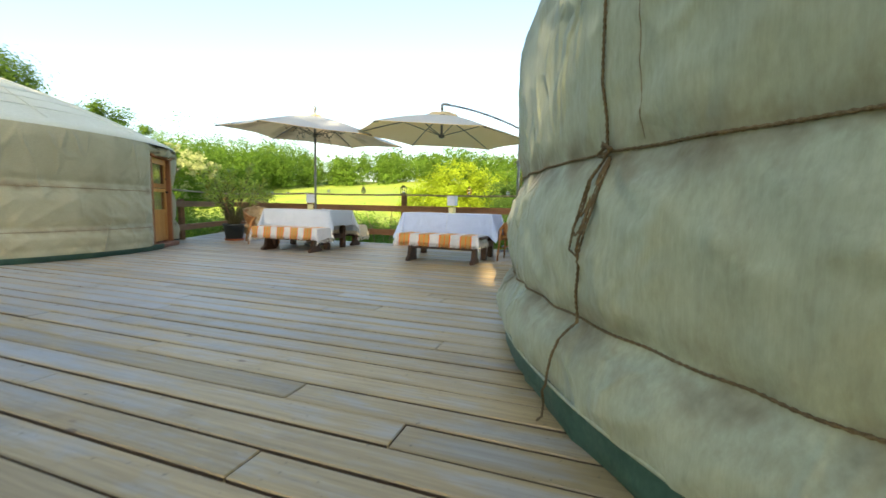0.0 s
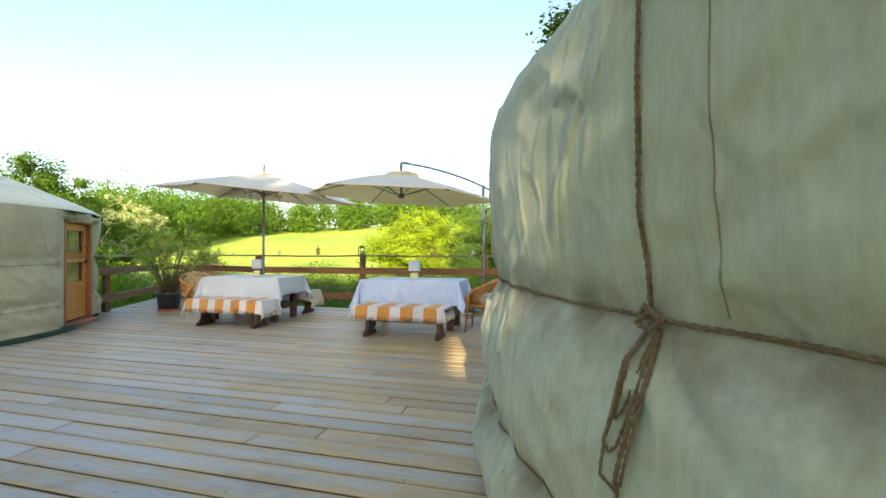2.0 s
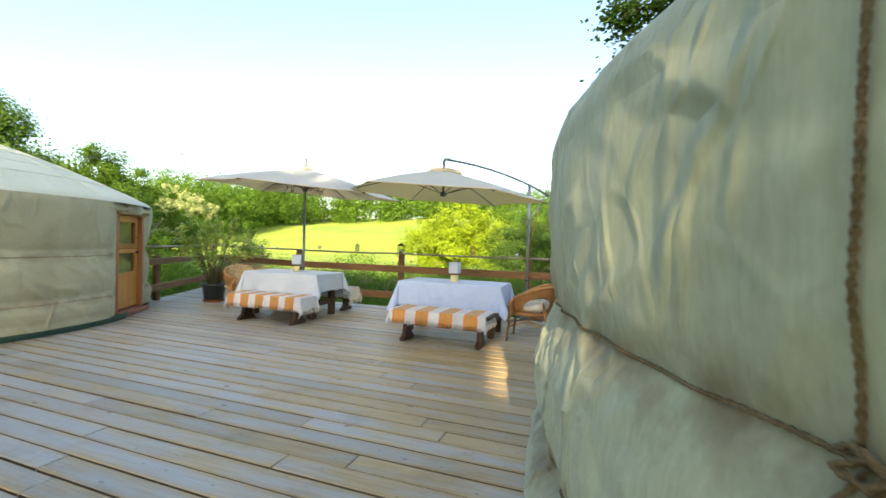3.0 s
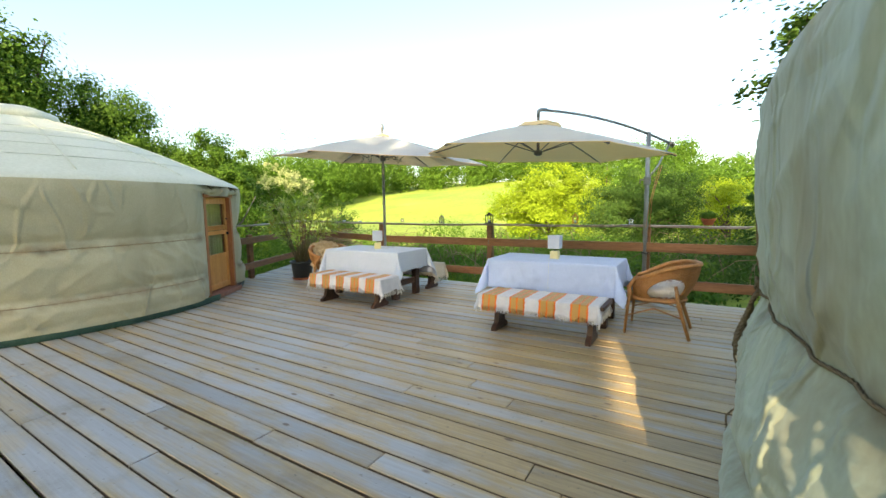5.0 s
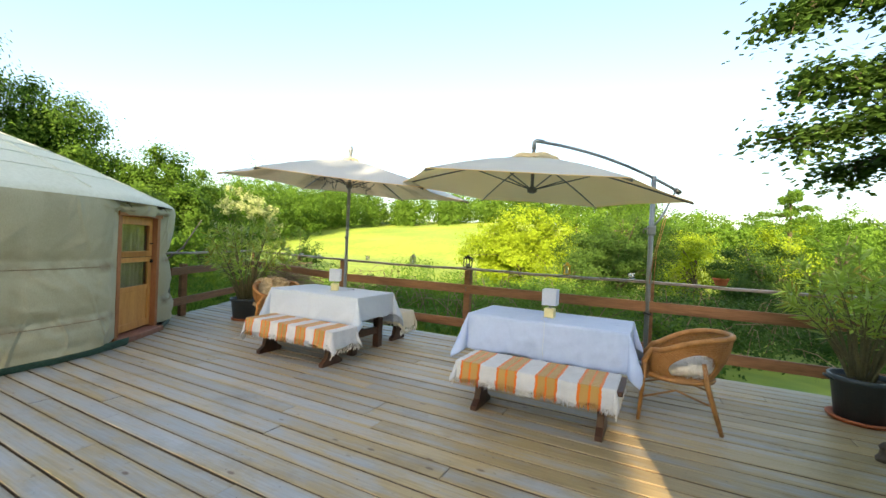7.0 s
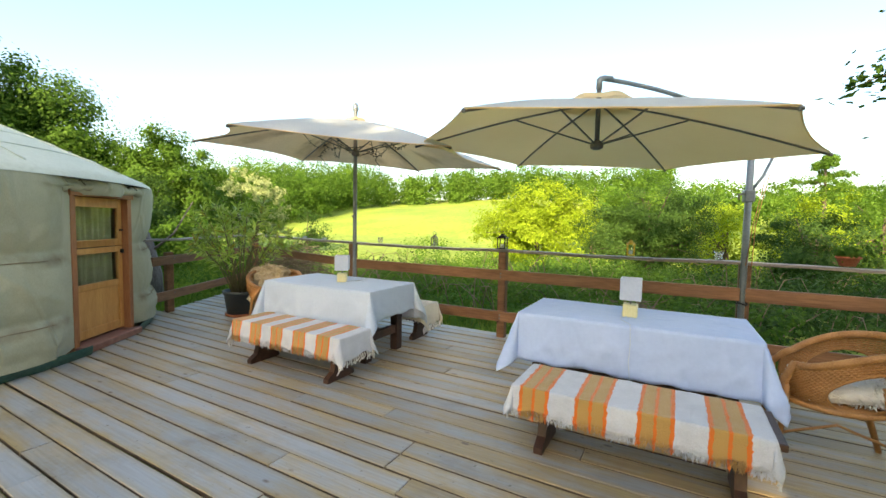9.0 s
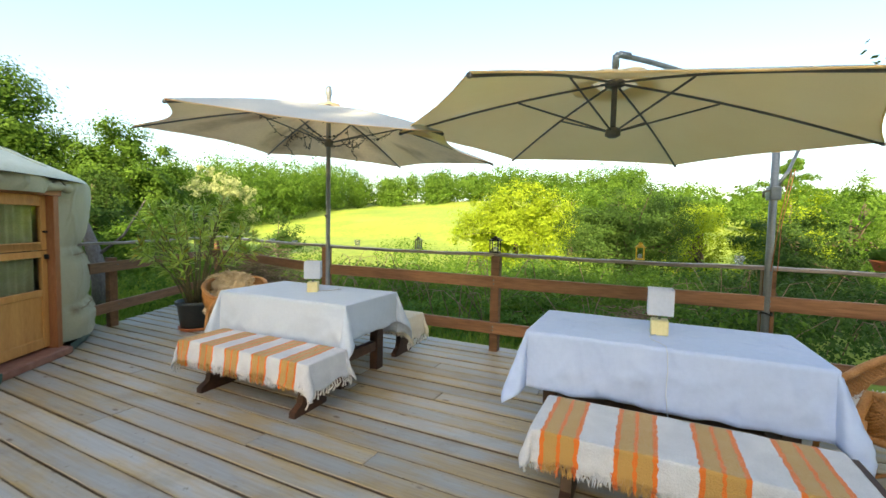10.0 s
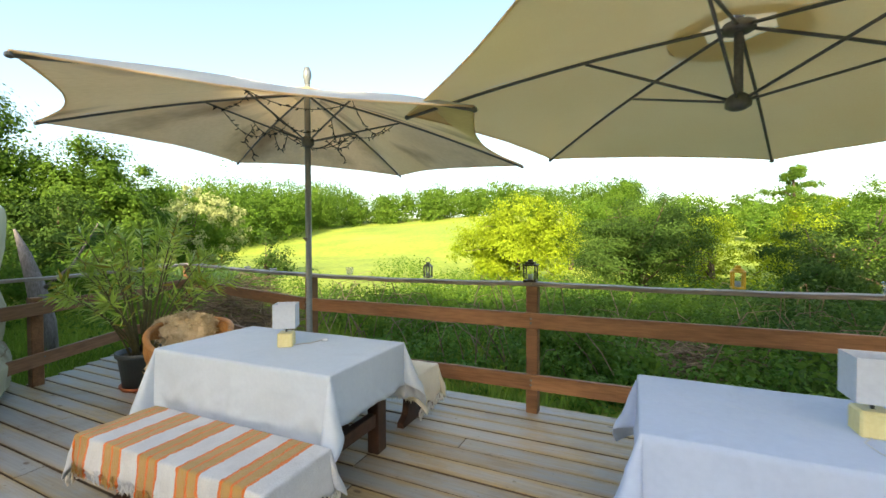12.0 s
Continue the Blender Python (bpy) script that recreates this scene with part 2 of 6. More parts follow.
def weave(m, amount):
    """Faint upright streaks of the woven canvas."""
    n, l = m.node_tree.nodes, m.node_tree.links
    p = n["Principled BSDF"]
    co, mp, nz = n.new("ShaderNodeTexCoord"), n.new("ShaderNodeMapping"), n.new("ShaderNodeTexNoise")
    mp.inputs["Scale"].default_value = (1.0, 1.0, 0.02)
    l.new(co.outputs["Object"], mp.inputs["Vector"])
    nz.inputs["Scale"].default_value, nz.inputs["Detail"].default_value, nz.inputs["Roughness"].default_value = 22.0, 5, 0.75
    l.new(mp.outputs[0], nz.inputs["Vector"])
    rg, hs = n.new("ShaderNodeMapRange"), n.new("ShaderNodeHueSaturation")
    for key, v in (("From Min", 0.3), ("From Max", 0.7), ("To Min", 1 - amount), ("To Max", 1 + amount)):
        rg.inputs[key].default_value = v
    l.new(nz.outputs["Fac"], rg.inputs["Value"])
    l.new(rg.outputs[0], hs.inputs["Value"])
    l.new(p.inputs["Base Color"].links[0].from_socket, hs.inputs["Color"])
    l.new(hs.outputs["Color"], p.inputs["Base Color"])


creases(M_CANVAS, 2.6, 0.6, 0.04)
crumple(M_CANVAS, 2.4, 0.85, 0.024)
crumple(M_CANVAS, 4.6, 0.55, 0.013)
weave(M_CANVAS, 0.13)
creases(M_CANVAS_BEIGE, 3.0, 0.6, 0.03)
crumple(M_CANVAS_BEIGE, 2.6, 0.8, 0.025)
rope_stains(M_CANVAS, (1.05, 0.44), (0.12, 0.085, 0.042), 0.15)
rope_stains(M_CANVAS_BEIGE, (1.02, 0.41), (0.20, 0.145, 0.075), 0.09)
M_ROPE_PALE = mat("pale_tan_rope", (0.24, 0.18, 0.10), (0.36, 0.28, 0.17), 0.9, 20, 160, 0.6)
M_SEAM = mat("brown_seam_thread", (0.15, 0.12, 0.07), (0.22, 0.18, 0.105), 0.85, 12, 80, 0.2)
M_GREEN = mat("dark_green_tarpaulin", (0.025, 0.075, 0.055), (0.05, 0.12, 0.09), 0.45, 3, 30, 0.2)
M_ROPE = mat("hemp_rope", (0.11, 0.078, 0.04), (0.20, 0.15, 0.08), 0.9, 20, 160, 0.6)
M_DOOR = mat("varnished_pine", (0.54, 0.24, 0.065), (0.70, 0.36, 0.115), 0.4, 2, 18, 0.15, stretch=(6, 6, 0.6))
M_FRAME = mat("red_brown_door_frame", (0.33, 0.12, 0.046), (0.45, 0.19, 0.08), 0.5, 2, 18, 0.2, stretch=(5, 5, 0.6))
M_SILL = mat("reddish_sill_wood", (0.26, 0.11, 0.075), (0.36, 0.18, 0.13), 0.55, 2, 18, 0.25)
M_CLOTH = mat("white_cotton_cloth", (0.42, 0.54, 0.80), (0.46, 0.58, 0.84), 0.85, 3, 40, 0.08, sheen=0.1)
M_CREAM = mat("cream_cotton_cloth", (0.48, 0.57, 0.70), (0.52, 0.61, 0.74), 0.85, 3, 40, 0.08, sheen=0.1)
creases(M_CLOTH, 7.0, 0.7, 0.03)
creases(M_CREAM, 4.0, 0.6, 0.03)
M_DARKWOOD = mat("dark_stained_wood", (0.035, 0.016, 0.010), (0.075, 0.036, 0.022), 0.45, 3, 18, 0.2, stretch=(1, 1, 1))
M_WICKER = mat("honey_wicker", (0.30, 0.135, 0.04), (0.46, 0.23, 0.08), 0.5, 12, 120, 0.5)
M_FLUFF = mat("white_fleece", (0.72, 0.70, 0.66), (0.82, 0.81, 0.78), 0.95, 14, 120, 0.9, sheen=0.4)
M_SHEEP = mat("tan_sheepskin", (0.52, 0.40, 0.24), (0.72, 0.60, 0.41), 0.95, 14, 140, 0.9, sheen=0.3)
M_POT = mat("black_plastic_pot", (0.036, 0.050, 0.058), (0.055, 0.070, 0.078), 0.4, 6, 60, 0.05)
M_TERRA = mat("terracotta", (0.38, 0.11, 0.05), (0.50, 0.17, 0.08), 0.75, 8, 70, 0.2)
M_SOIL = mat("potting_soil", (0.035, 0.028, 0.018), (0.08, 0.07, 0.035), 0.95, 20, 120, 0.9)
M_SUNSHADE = mat("beige_sunshade_fabric", (0.90, 0.69, 0.33), (0.94, 0.75, 0.39), 0.3, 2, 120, 0.02, translucent=0.45, spec=0.9)
M_SUNSHADE_WORN = mat("stained_beige_sunshade_fabric", (0.78, 0.59, 0.34), (0.89, 0.70, 0.45), 0.35, 2, 26, 0.02, stretch=(2.2, 1.1, 1), c=(0.34, 0.21, 0.10), spots=0.10, translucent=0.45, spec=0.7, coords="UV")
# faded fabric, with the sky's blue-white light put into its colour
M_SKYLIT_TOP = mat("faded_skylit_fabric", (0.70, 0.76, 0.80), (0.77, 0.83, 0.86), 0.6, 3, 60, 0.02, c=(0.58, 0.60, 0.60), spots=-0.02, translucent=0.55, spec=0.3)
M_VENT = mat("tan_vent_fabric", (0.84, 0.68, 0.40), (0.88, 0.73, 0.45), 0.85, 4, 90, 0.05, translucent=0.5)
M_METAL = mat("grey_painted_metal", (0.17, 0.20, 0.22), (0.23, 0.26, 0.28), 0.4, 6, 60, 0.05, metal=0.3)
M_RIB = mat("dark_grey_rib", (0.12, 0.115, 0.10), (0.17, 0.165, 0.15), 0.45, 6, 60, 0.05, metal=0.3)
M_BLACK = mat("black_lantern_metal", (0.012, 0.012, 0.012), (0.03, 0.03, 0.03), 0.45, 12, 80, 0.1, metal=0.5)
M_GREYTIN = mat("grey_tin", (0.13, 0.14, 0.13), (0.22, 0.23, 0.22), 0.5, 12, 80, 0.1, metal=0.6)
M_YELLOW = mat("ochre_yellow_enamel", (0.60, 0.36, 0.025), (0.74, 0.48, 0.05), 0.45, 8, 60, 0.1)
M_SHADE = mat("white_lamp_shade", (0.47, 0.54, 0.66), (0.54, 0.61, 0.73), 0.6, 4, 60, 0.05)
M_LAMPBASE = mat("pale_yellow_ceramic", (0.66, 0.60, 0.30), (0.74, 0.68, 0.38), 0.5, 5, 60, 0.05)
M_CABLE = mat("grey_cable", (0.35, 0.35, 0.36), (0.45, 0.45, 0.46), 0.5, 9, 60, 0.0)
M_CURTAIN = mat("olive_curtain", (0.42, 0.40, 0.20), (0.58, 0.56, 0.33), 0.9, 6, 60, 0.1)
M_DARK = mat("dark_inside", (0.03, 0.03, 0.025), (0.05, 0.045, 0.04), 0.9, 4, 30, 0.0)
M_BARK = mat("grey_brown_bark", (0.06, 0.045, 0.032), (0.13, 0.10, 0.07), 0.9, 3, 22, 0.8, stretch=(3, 3, 0.7))
M_DEADWOOD = mat("silvered_dead_wood", (0.10, 0.085, 0.075), (0.21, 0.19, 0.18), 0.85, 4, 24, 0.7, stretch=(3, 3, 0.7))
M_TWIG = mat("dry_twigs", (0.13, 0.09, 0.055), (0.28, 0.21, 0.14), 0.9, 6, 40, 0.3, vary=0.4, island=True)
M_STEM = mat("green_brown_stem", (0.08, 0.07, 0.03), (0.14, 0.13, 0.06), 0.8, 8, 60, 0.2)
M_LEAF = leaf_mat("green_leaf", (0.068, 0.150, 0.020), (0.125, 0.225, 0.034), 0.5)
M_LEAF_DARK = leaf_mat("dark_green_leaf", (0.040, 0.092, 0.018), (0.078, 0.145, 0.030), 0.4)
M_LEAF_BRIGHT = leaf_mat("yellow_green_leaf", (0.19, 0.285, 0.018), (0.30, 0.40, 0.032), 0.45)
M_LEAF_MID = leaf_mat("light_green_leaf", (0.070, 0.160, 0.020), (0.135, 0.235, 0.032), 0.5)
M_NETTLE = leaf_mat("nettle_leaf", (0.075, 0.190, 0.030), (0.15, 0.29, 0.05), 0.45)
M_BLOSSOM = leaf_mat("cream_blossom", (0.27, 0.33, 0.13), (0.38, 0.42, 0.20), 0.3)
M_OLEANDER = mat("oleander_leaf", (0.23, 0.37, 0.05), (0.38, 0.50, 0.08), 0.38, 0.9, 4, 0, vary=0.25, translucent=0.35, spec=0.6, island=True)
M_OLEANDER_YELLOW = leaf_mat("yellowed_oleander_leaf", (0.30, 0.27, 0.05), (0.36, 0.30, 0.06), 0.3)
M_GRASS = leaf_mat("grass_blade", (0.14, 0.25, 0.03), (0.25, 0.36, 0.055), 0.5)

M_TUMBLER = bpy.data.materials.new("thin_tumbler_glass")
M_TUMBLER.use_nodes = True
g = M_TUMBLER.node_tree.nodes["Principled BSDF"]
g.inputs["Alpha"].default_value, g.inputs["Roughness"].default_value = 0.22, 0.05
g.inputs["Base Color"].default_value = (0.80, 0.88, 0.92, 1)
M_GLASS = bpy.data.materials.new("clear_glass")
M_GLASS.use_nodes = True
g = M_GLASS.node_tree.nodes["Principled BSDF"]
g.inputs["Transmission Weight"].default_value, g.inputs["Roughness"].default_value = 1.0, 0.02
g.inputs["Base Color"].default_value = (0.93, 0.97, 0.97, 1)


def ground_mat():
    """Short meadow grass: sunny yellow-green with darker and drier patches."""
    m = mat("meadow_grass", (0.14, 0.225, 0.022), (0.27, 0.345, 0.038), 0.9, 0.10, 1.6, 0.5, c=(0.27, 0.25, 0.07), spots=0.0, coords="Object")
    return m


M_GROUND = ground_mat()


def throw_mat():
    """White wool throw with ochre bands, each edged and lined in orange, across its length (local x)."""
    m = mat("striped_wool_throw", (0.52, 0.55, 0.60), (0.65, 0.68, 0.73), 0.95, 10, 150, 0.8, sheen=0.3, coords="Object")
    n, l = m.node_tree.nodes, m.node_tree.links
    p = n["Principled BSDF"]
    base = p.inputs["Base Color"].links[0].from_socket
    uv = n.new("ShaderNodeTexCoord")
    nz = n.new("ShaderNodeTexNoise")
    nz.inputs["Scale"].default_value, nz.inputs["Detail"].default_value = 34, 4
    l.new(uv.outputs["Object"], nz.inputs["Vector"])
    sep = n.new("ShaderNodeSeparateXYZ")
    l.new(uv.outputs["UV"], sep.inputs[0])
    jit = n.new("ShaderNodeMath")
    jit.operation, jit.inputs[1].default_value = "MULTIPLY_ADD", 0.085
    l.new(nz.outputs["Fac"], jit.inputs[0])
    l.new(sep.outputs["X"], jit.inputs[2])
    fr = n.new("ShaderNodeMath")
    fr.operation = "FRACT"
    l.new(jit.outputs[0], fr.inputs[0])
    cr = n.new("ShaderNodeValToRGB")
    cr.color_ramp.interpolation = "CONSTANT"
    el = cr.color_ramp.elements
    white, ochre, orange = (0, 0, 0, 0), (0.47, 0.285, 0.085, 1), (0.72, 0.17, 0.02, 1)
    el[0].position, el[0].color = 0.0, orange
    el[1].position, el[1].color = 0.06, ochre
    for at, c in ((0.245, orange), (0.295, ochre), (0.48, orange), (0.54, white)):
        e = el.new(at)
        e.color = c
    l.new(fr.outputs[0], cr.inputs[0])
    mx = n.new("ShaderNodeMix")
    mx.data_type = "RGBA"
    l.new(cr.outputs["Alpha"], mx.inputs["Factor"])
    l.new(base, mx.inputs["A"])
    l.new(cr.outputs["Color"], mx.inputs["B"])
    l.new(mx.outputs["Result"], p.inputs["Base Color"])
    return m


M_THROW = throw_mat()
M_THROW_PLAIN = mat("cream_wool_throw", (0.62, 0.58, 0.47), (0.74, 0.70, 0.60), 0.95, 10, 150, 0.8, sheen=0.3)


# ---- builders ----
def mesh_part(name, verts, faces, material, parent=None, label="", smooth=False):
    me = bpy.data.meshes.new(name)
    me.from_pydata([tuple(v) for v in verts], [], faces)
    me.update()
    if smooth:
        me.polygons.foreach_set("use_smooth", [True] * len(me.polygons))
    me.materials.append(material)
    ob = new(name, me)
    if parent:
        ob.parent = parent
    if label:
        ob["label"] = label
    return ob


def part(name, bm, material, parent=None, label="", smooth=False):
    me = bpy.data.meshes.new(name)
    bmesh.ops.recalc_face_normals(bm, faces=bm.faces)
    bm.to_mesh(me)
    bm.free()
    if smooth:
        me.polygons.foreach_set("use_smooth", [True] * len(me.polygons))
    me.materials.append(material)
    ob = new(name, me)
    if parent:
        ob.parent = parent
    if label:
        ob["label"] = label
    return ob


def thing(name, m, label, category, group="", kind=""):
    ob = new(name)
    ob.matrix_world = m
    ob.empty_display_size = 0.1
    return tagged(ob, label, category, group, kind)


def box(bm, x0, x1, y0, y1, z0, z1, bevel=0.0):
    r = bmesh.ops.create_cube(bm, size=1)
    bmesh.ops.transform(bm, verts=r["verts"], matrix=Matrix.Translation(((x0 + x1) / 2, (y0 + y1) / 2, (z0 + z1) / 2)) @ Matrix.Diagonal((x1 - x0, y1 - y0, z1 - z0, 1)))
    if bevel:
        edges = list({e for v in r["verts"] for e in v.link_edges})
        bmesh.ops.bevel(bm, geom=edges, offset=bevel, segments=1, affect="EDGES")
    return bm


def boxed(*a, **k):
    return box(bmesh.new(), *a, **k)


def tube_data(points, radius, sides=8, closed=False, flat=1.0):
    """Verts and faces of a tube along points; radius is a number or one for each point."""
    pts = [Vector(p) for p in points]
    n = len(pts)
    rad = [float(r) for r in radius] if hasattr(radius, "__len__") else [radius] * n
    verts, faces = [], []
    up = Vector((0, 0, 1))
    side = None
    for i, p in enumerate(pts):
        a = pts[(i - 1) % n] if (i or closed) else p
        b = pts[(i + 1) % n] if (i < n - 1 or closed) else p
        d = (b - a).normalized()
        if side is None:
            side = d.cross(up if abs(d.z) < 0.9 else Vector((1, 0, 0))).normalized()
        side = (side - d * side.dot(d)).normalized()
        other = d.cross(side)
        for k in range(sides):
            w = 2 * math.pi * k / sides
            verts.append(p + rad[i] * (side * math.cos(w) + other * math.sin(w) * flat))
    for i in range(n if closed else n - 1):
        for k in range(sides):
            a, b = i * sides + k, i * sides + (k + 1) % sides
            c, d = ((i + 1) % n) * sides + (k + 1) % sides, ((i + 1) % n) * sides + k
            faces.append((a, b, c, d))
    if not closed:
        faces.append(tuple(range(sides))[::-1])
        faces.append(tuple(range((n - 1) * sides, n * sides)))
    return verts, faces


def tube(name, points, radius, material, parent=None, label="", sides=8, closed=False, flat=1.0):
    v, f = tube_data(points, radius, sides, closed, flat)
    return mesh_part(name, v, f, material, parent, label, True)


def joined(datas):
    verts, faces = [], []
    for v, f in datas:
        o = len(verts)
        verts += v
        faces += [tuple(i + o for i in q) for q in f]
    return verts, faces


def lathe(profile, sides=24, cap=True):
    """Verts and faces of a turned shape; profile: (radius, height) from one end to the other."""
    verts, faces = [], []
    for r, z in profile:
        for k in range(sides):
            w = 2 * math.pi * k / sides
            verts.append((r * math.cos(w), r * math.sin(w), z))
    for i in range(len(profile) - 1):
        for k in range(sides):
            k2 = (k + 1) % sides
            faces.append((i * sides + k, i * sides + k2, (i + 1) * sides + k2, (i + 1) * sides + k))
    if cap:
        faces.append(tuple(range(sides))[::-1])
        faces.append(tuple(range((len(profile) - 1) * sides, len(profile) * sides)))
    return verts, faces


def turned(name, profile, material, parent=None, label="", sides=24, at=(0, 0, 0)):
    v, f = lathe(profile, sides)
    return mesh_part(name, [(x + at[0], y + at[1], z + at[2]) for x, y, z in v], f, material, parent, label, True)


def smooth_step(a, b, x):
    u = min(1, max(0, (x - a) / (b - a)))
    return u * u * (3 - 2 * u)


def wob(x, y, z, s=1.0):
    return noise.noise(Vector((x * s, y * s, z * s)))


# ---- ground and far land ----
def ground_h(x, y):
    """Height of the land: nearly level round the deck, a shallow valley, then the meadow's hillside."""
    x, y = np.asarray(x, float), np.asarray(y, float)
    d = y + 0.19 * x - 9.4
    st = lambda a, b, v: (lambda u: u * u * (3 - 2 * u))(np.clip((v - a) / (b - a), 0, 1))
    right = st(-16, -3, x)
    z = -0.42 - 1.7 * st(1.5, 26, d) * (0.25 + 0.75 * right)
    z = z + 0.108 * np.clip(d - 46, 0, 90) + 0.06 * np.clip(d - 136, 0, 200) + 1.2 * st(30, 60, d)
    r = np.hypot(x, y)
    z = z + 0.5 * np.sin(x * 0.045 + 1.0) * st(25, 60, r) + 0.25 * np.sin(y * 0.11 + x * 0.07) * st(20, 50, r)
    z = z + 0.07 * np.sin(x * 1.3 + y * 0.7) * np.sin(y * 1.1) * st(0.6, 2, d)
    return z


def build_ground():
    rings = [0.0] + list(np.geomspace(2.0, 2600, 110))
    n = 180
    verts, faces = [], []
    for r in rings:
        for k in range(n):
            w = 2 * math.pi * k / n
            verts.append((r * math.cos(w) - 1, r * math.sin(w) + 8))
    xy = np.array(verts)
    z = ground_h(xy[:, 0], xy[:, 1])
    verts = np.column_stack([xy, z])
    for i in range(len(rings) - 1):
        for k in range(n):
            k2 = (k + 1) % n
            faces.append((i * n + k, i * n + k2, (i + 1) * n + k2, (i + 1) * n + k))
    ob = mesh_part("ground", verts, faces, M_GROUND, smooth=True)
    return tagged(ob, "sloping grass land with a sunny yellow-green meadow", "ground", kind="structure")


build_ground()


# ---- plants: leaves as small folded blades ----
def leaf_part(name, centres, length, width, material, parent=None, label="", out=None, seed=1, lift=0.3, along=None, loose=0.75):
    """One mesh of many rhombic leaves at the centres, facing roughly outwards and up; along: their long axes."""
    rng = np.random.default_rng(seed)
    c = np.asarray(centres, float)
    n = len(c)
    nrm = rng.normal(size=(n, 3)) * loose + np.array([0, 0, lift])
    if out is not None:
        nrm += out
    nrm /= np.linalg.norm(nrm, axis=1)[:, None] + 1e-9
    t = rng.normal(size=(n, 3)) if along is None else np.asarray(along, float)
    if along is not None:
        nrm = rng.normal(size=(n, 3)) + np.array([0, 0, 1.1])
    b = np.cross(nrm, t)
    b /= np.linalg.norm(b, axis=1)[:, None] + 1e-9
    t = np.cross(b, nrm) if along is None else t
    t /= np.linalg.norm(t, axis=1)[:, None] + 1e-9
    s = rng.uniform(0.6, 1.35, n)[:, None]
    ln, wd = length * s * 0.5, width * s * 0.5
    v = np.stack([c - t * ln, c + b * wd - t * ln * 0.1, c + t * ln, c - b * wd - t * ln * 0.1], 1).reshape(-1, 3)
    me = bpy.data.meshes.new(name)
    me.vertices.add(4 * n)
    me.vertices.foreach_set("co", v.ravel())
    me.loops.add(4 * n)
    me.loops.foreach_set("vertex_index", np.arange(4 * n))
    me.polygons.add(n)
    me.polygons.foreach_set("loop_start", np.arange(0, 4 * n, 4))
    me.update()
    me.validate()
    me.materials.append(material)
    ob = new(name, me)
    if parent:
        ob.parent = parent
    if label:
        ob["label"] = label
    return ob


def crown_points(centre, radii, clumps, per, clump_r, rng, hollow=0.45, flip=True, lobes=0):
    """Points of leaves in clumps near the skin of an uneven ellipsoid, or of the lobes that make it up, and the way outwards of each."""
    d = rng.normal(size=(clumps, 3))
    d /= np.linalg.norm(d, axis=1)[:, None]
    if flip:
        d[:, 2] = np.where(d[:, 2] < -0.55, -d[:, 2] * 0.6, d[:, 2])
    rad = rng.uniform(hollow, 1.0, clumps) ** 0.6 * rng.uniform(0.85, 1.08, clumps)
    radii = np.array(radii, float)
    if lobes:
        g = rng.normal(size=(lobes, 3))
        g /= np.linalg.norm(g, axis=1)[:, None]
        g[:, 2] = np.where(g[:, 2] < -0.3, -g[:, 2], g[:, 2]) if flip else g[:, 2]
        g[0] = (0.05, -0.05, 1.0)
        reach = rng.uniform(0.40, 0.74, lobes)
        size = (1.02 - reach) * rng.uniform(0.75, 1.12, lobes)
        which = rng.choice(lobes, clumps, p=size ** 2 / (size ** 2).sum())
        cc = np.array(centre) + radii * (g[which] * reach[which][:, None] + d * (size[which] * rng.uniform(0.55, 1.0, clumps))[:, None])
    else:
        cc = np.array(centre) + d * radii * rad[:, None]
    sz = clump_r * rng.uniform(0.5, 1.3, clumps)
    o = rng.normal(size=(clumps, per, 3))
    o = np.clip(o * 0.45, -0.95, 0.95)
    o[:, :, 2] *= 0.75
    p = cc[:, None, :] + o * sz[:, None, None]
    return p.reshape(-1, 3), (o * (0.8 if lobes else 1.3) + d[:, None, :] * (1.0 if lobes else 0.5)).reshape(-1, 3), cc


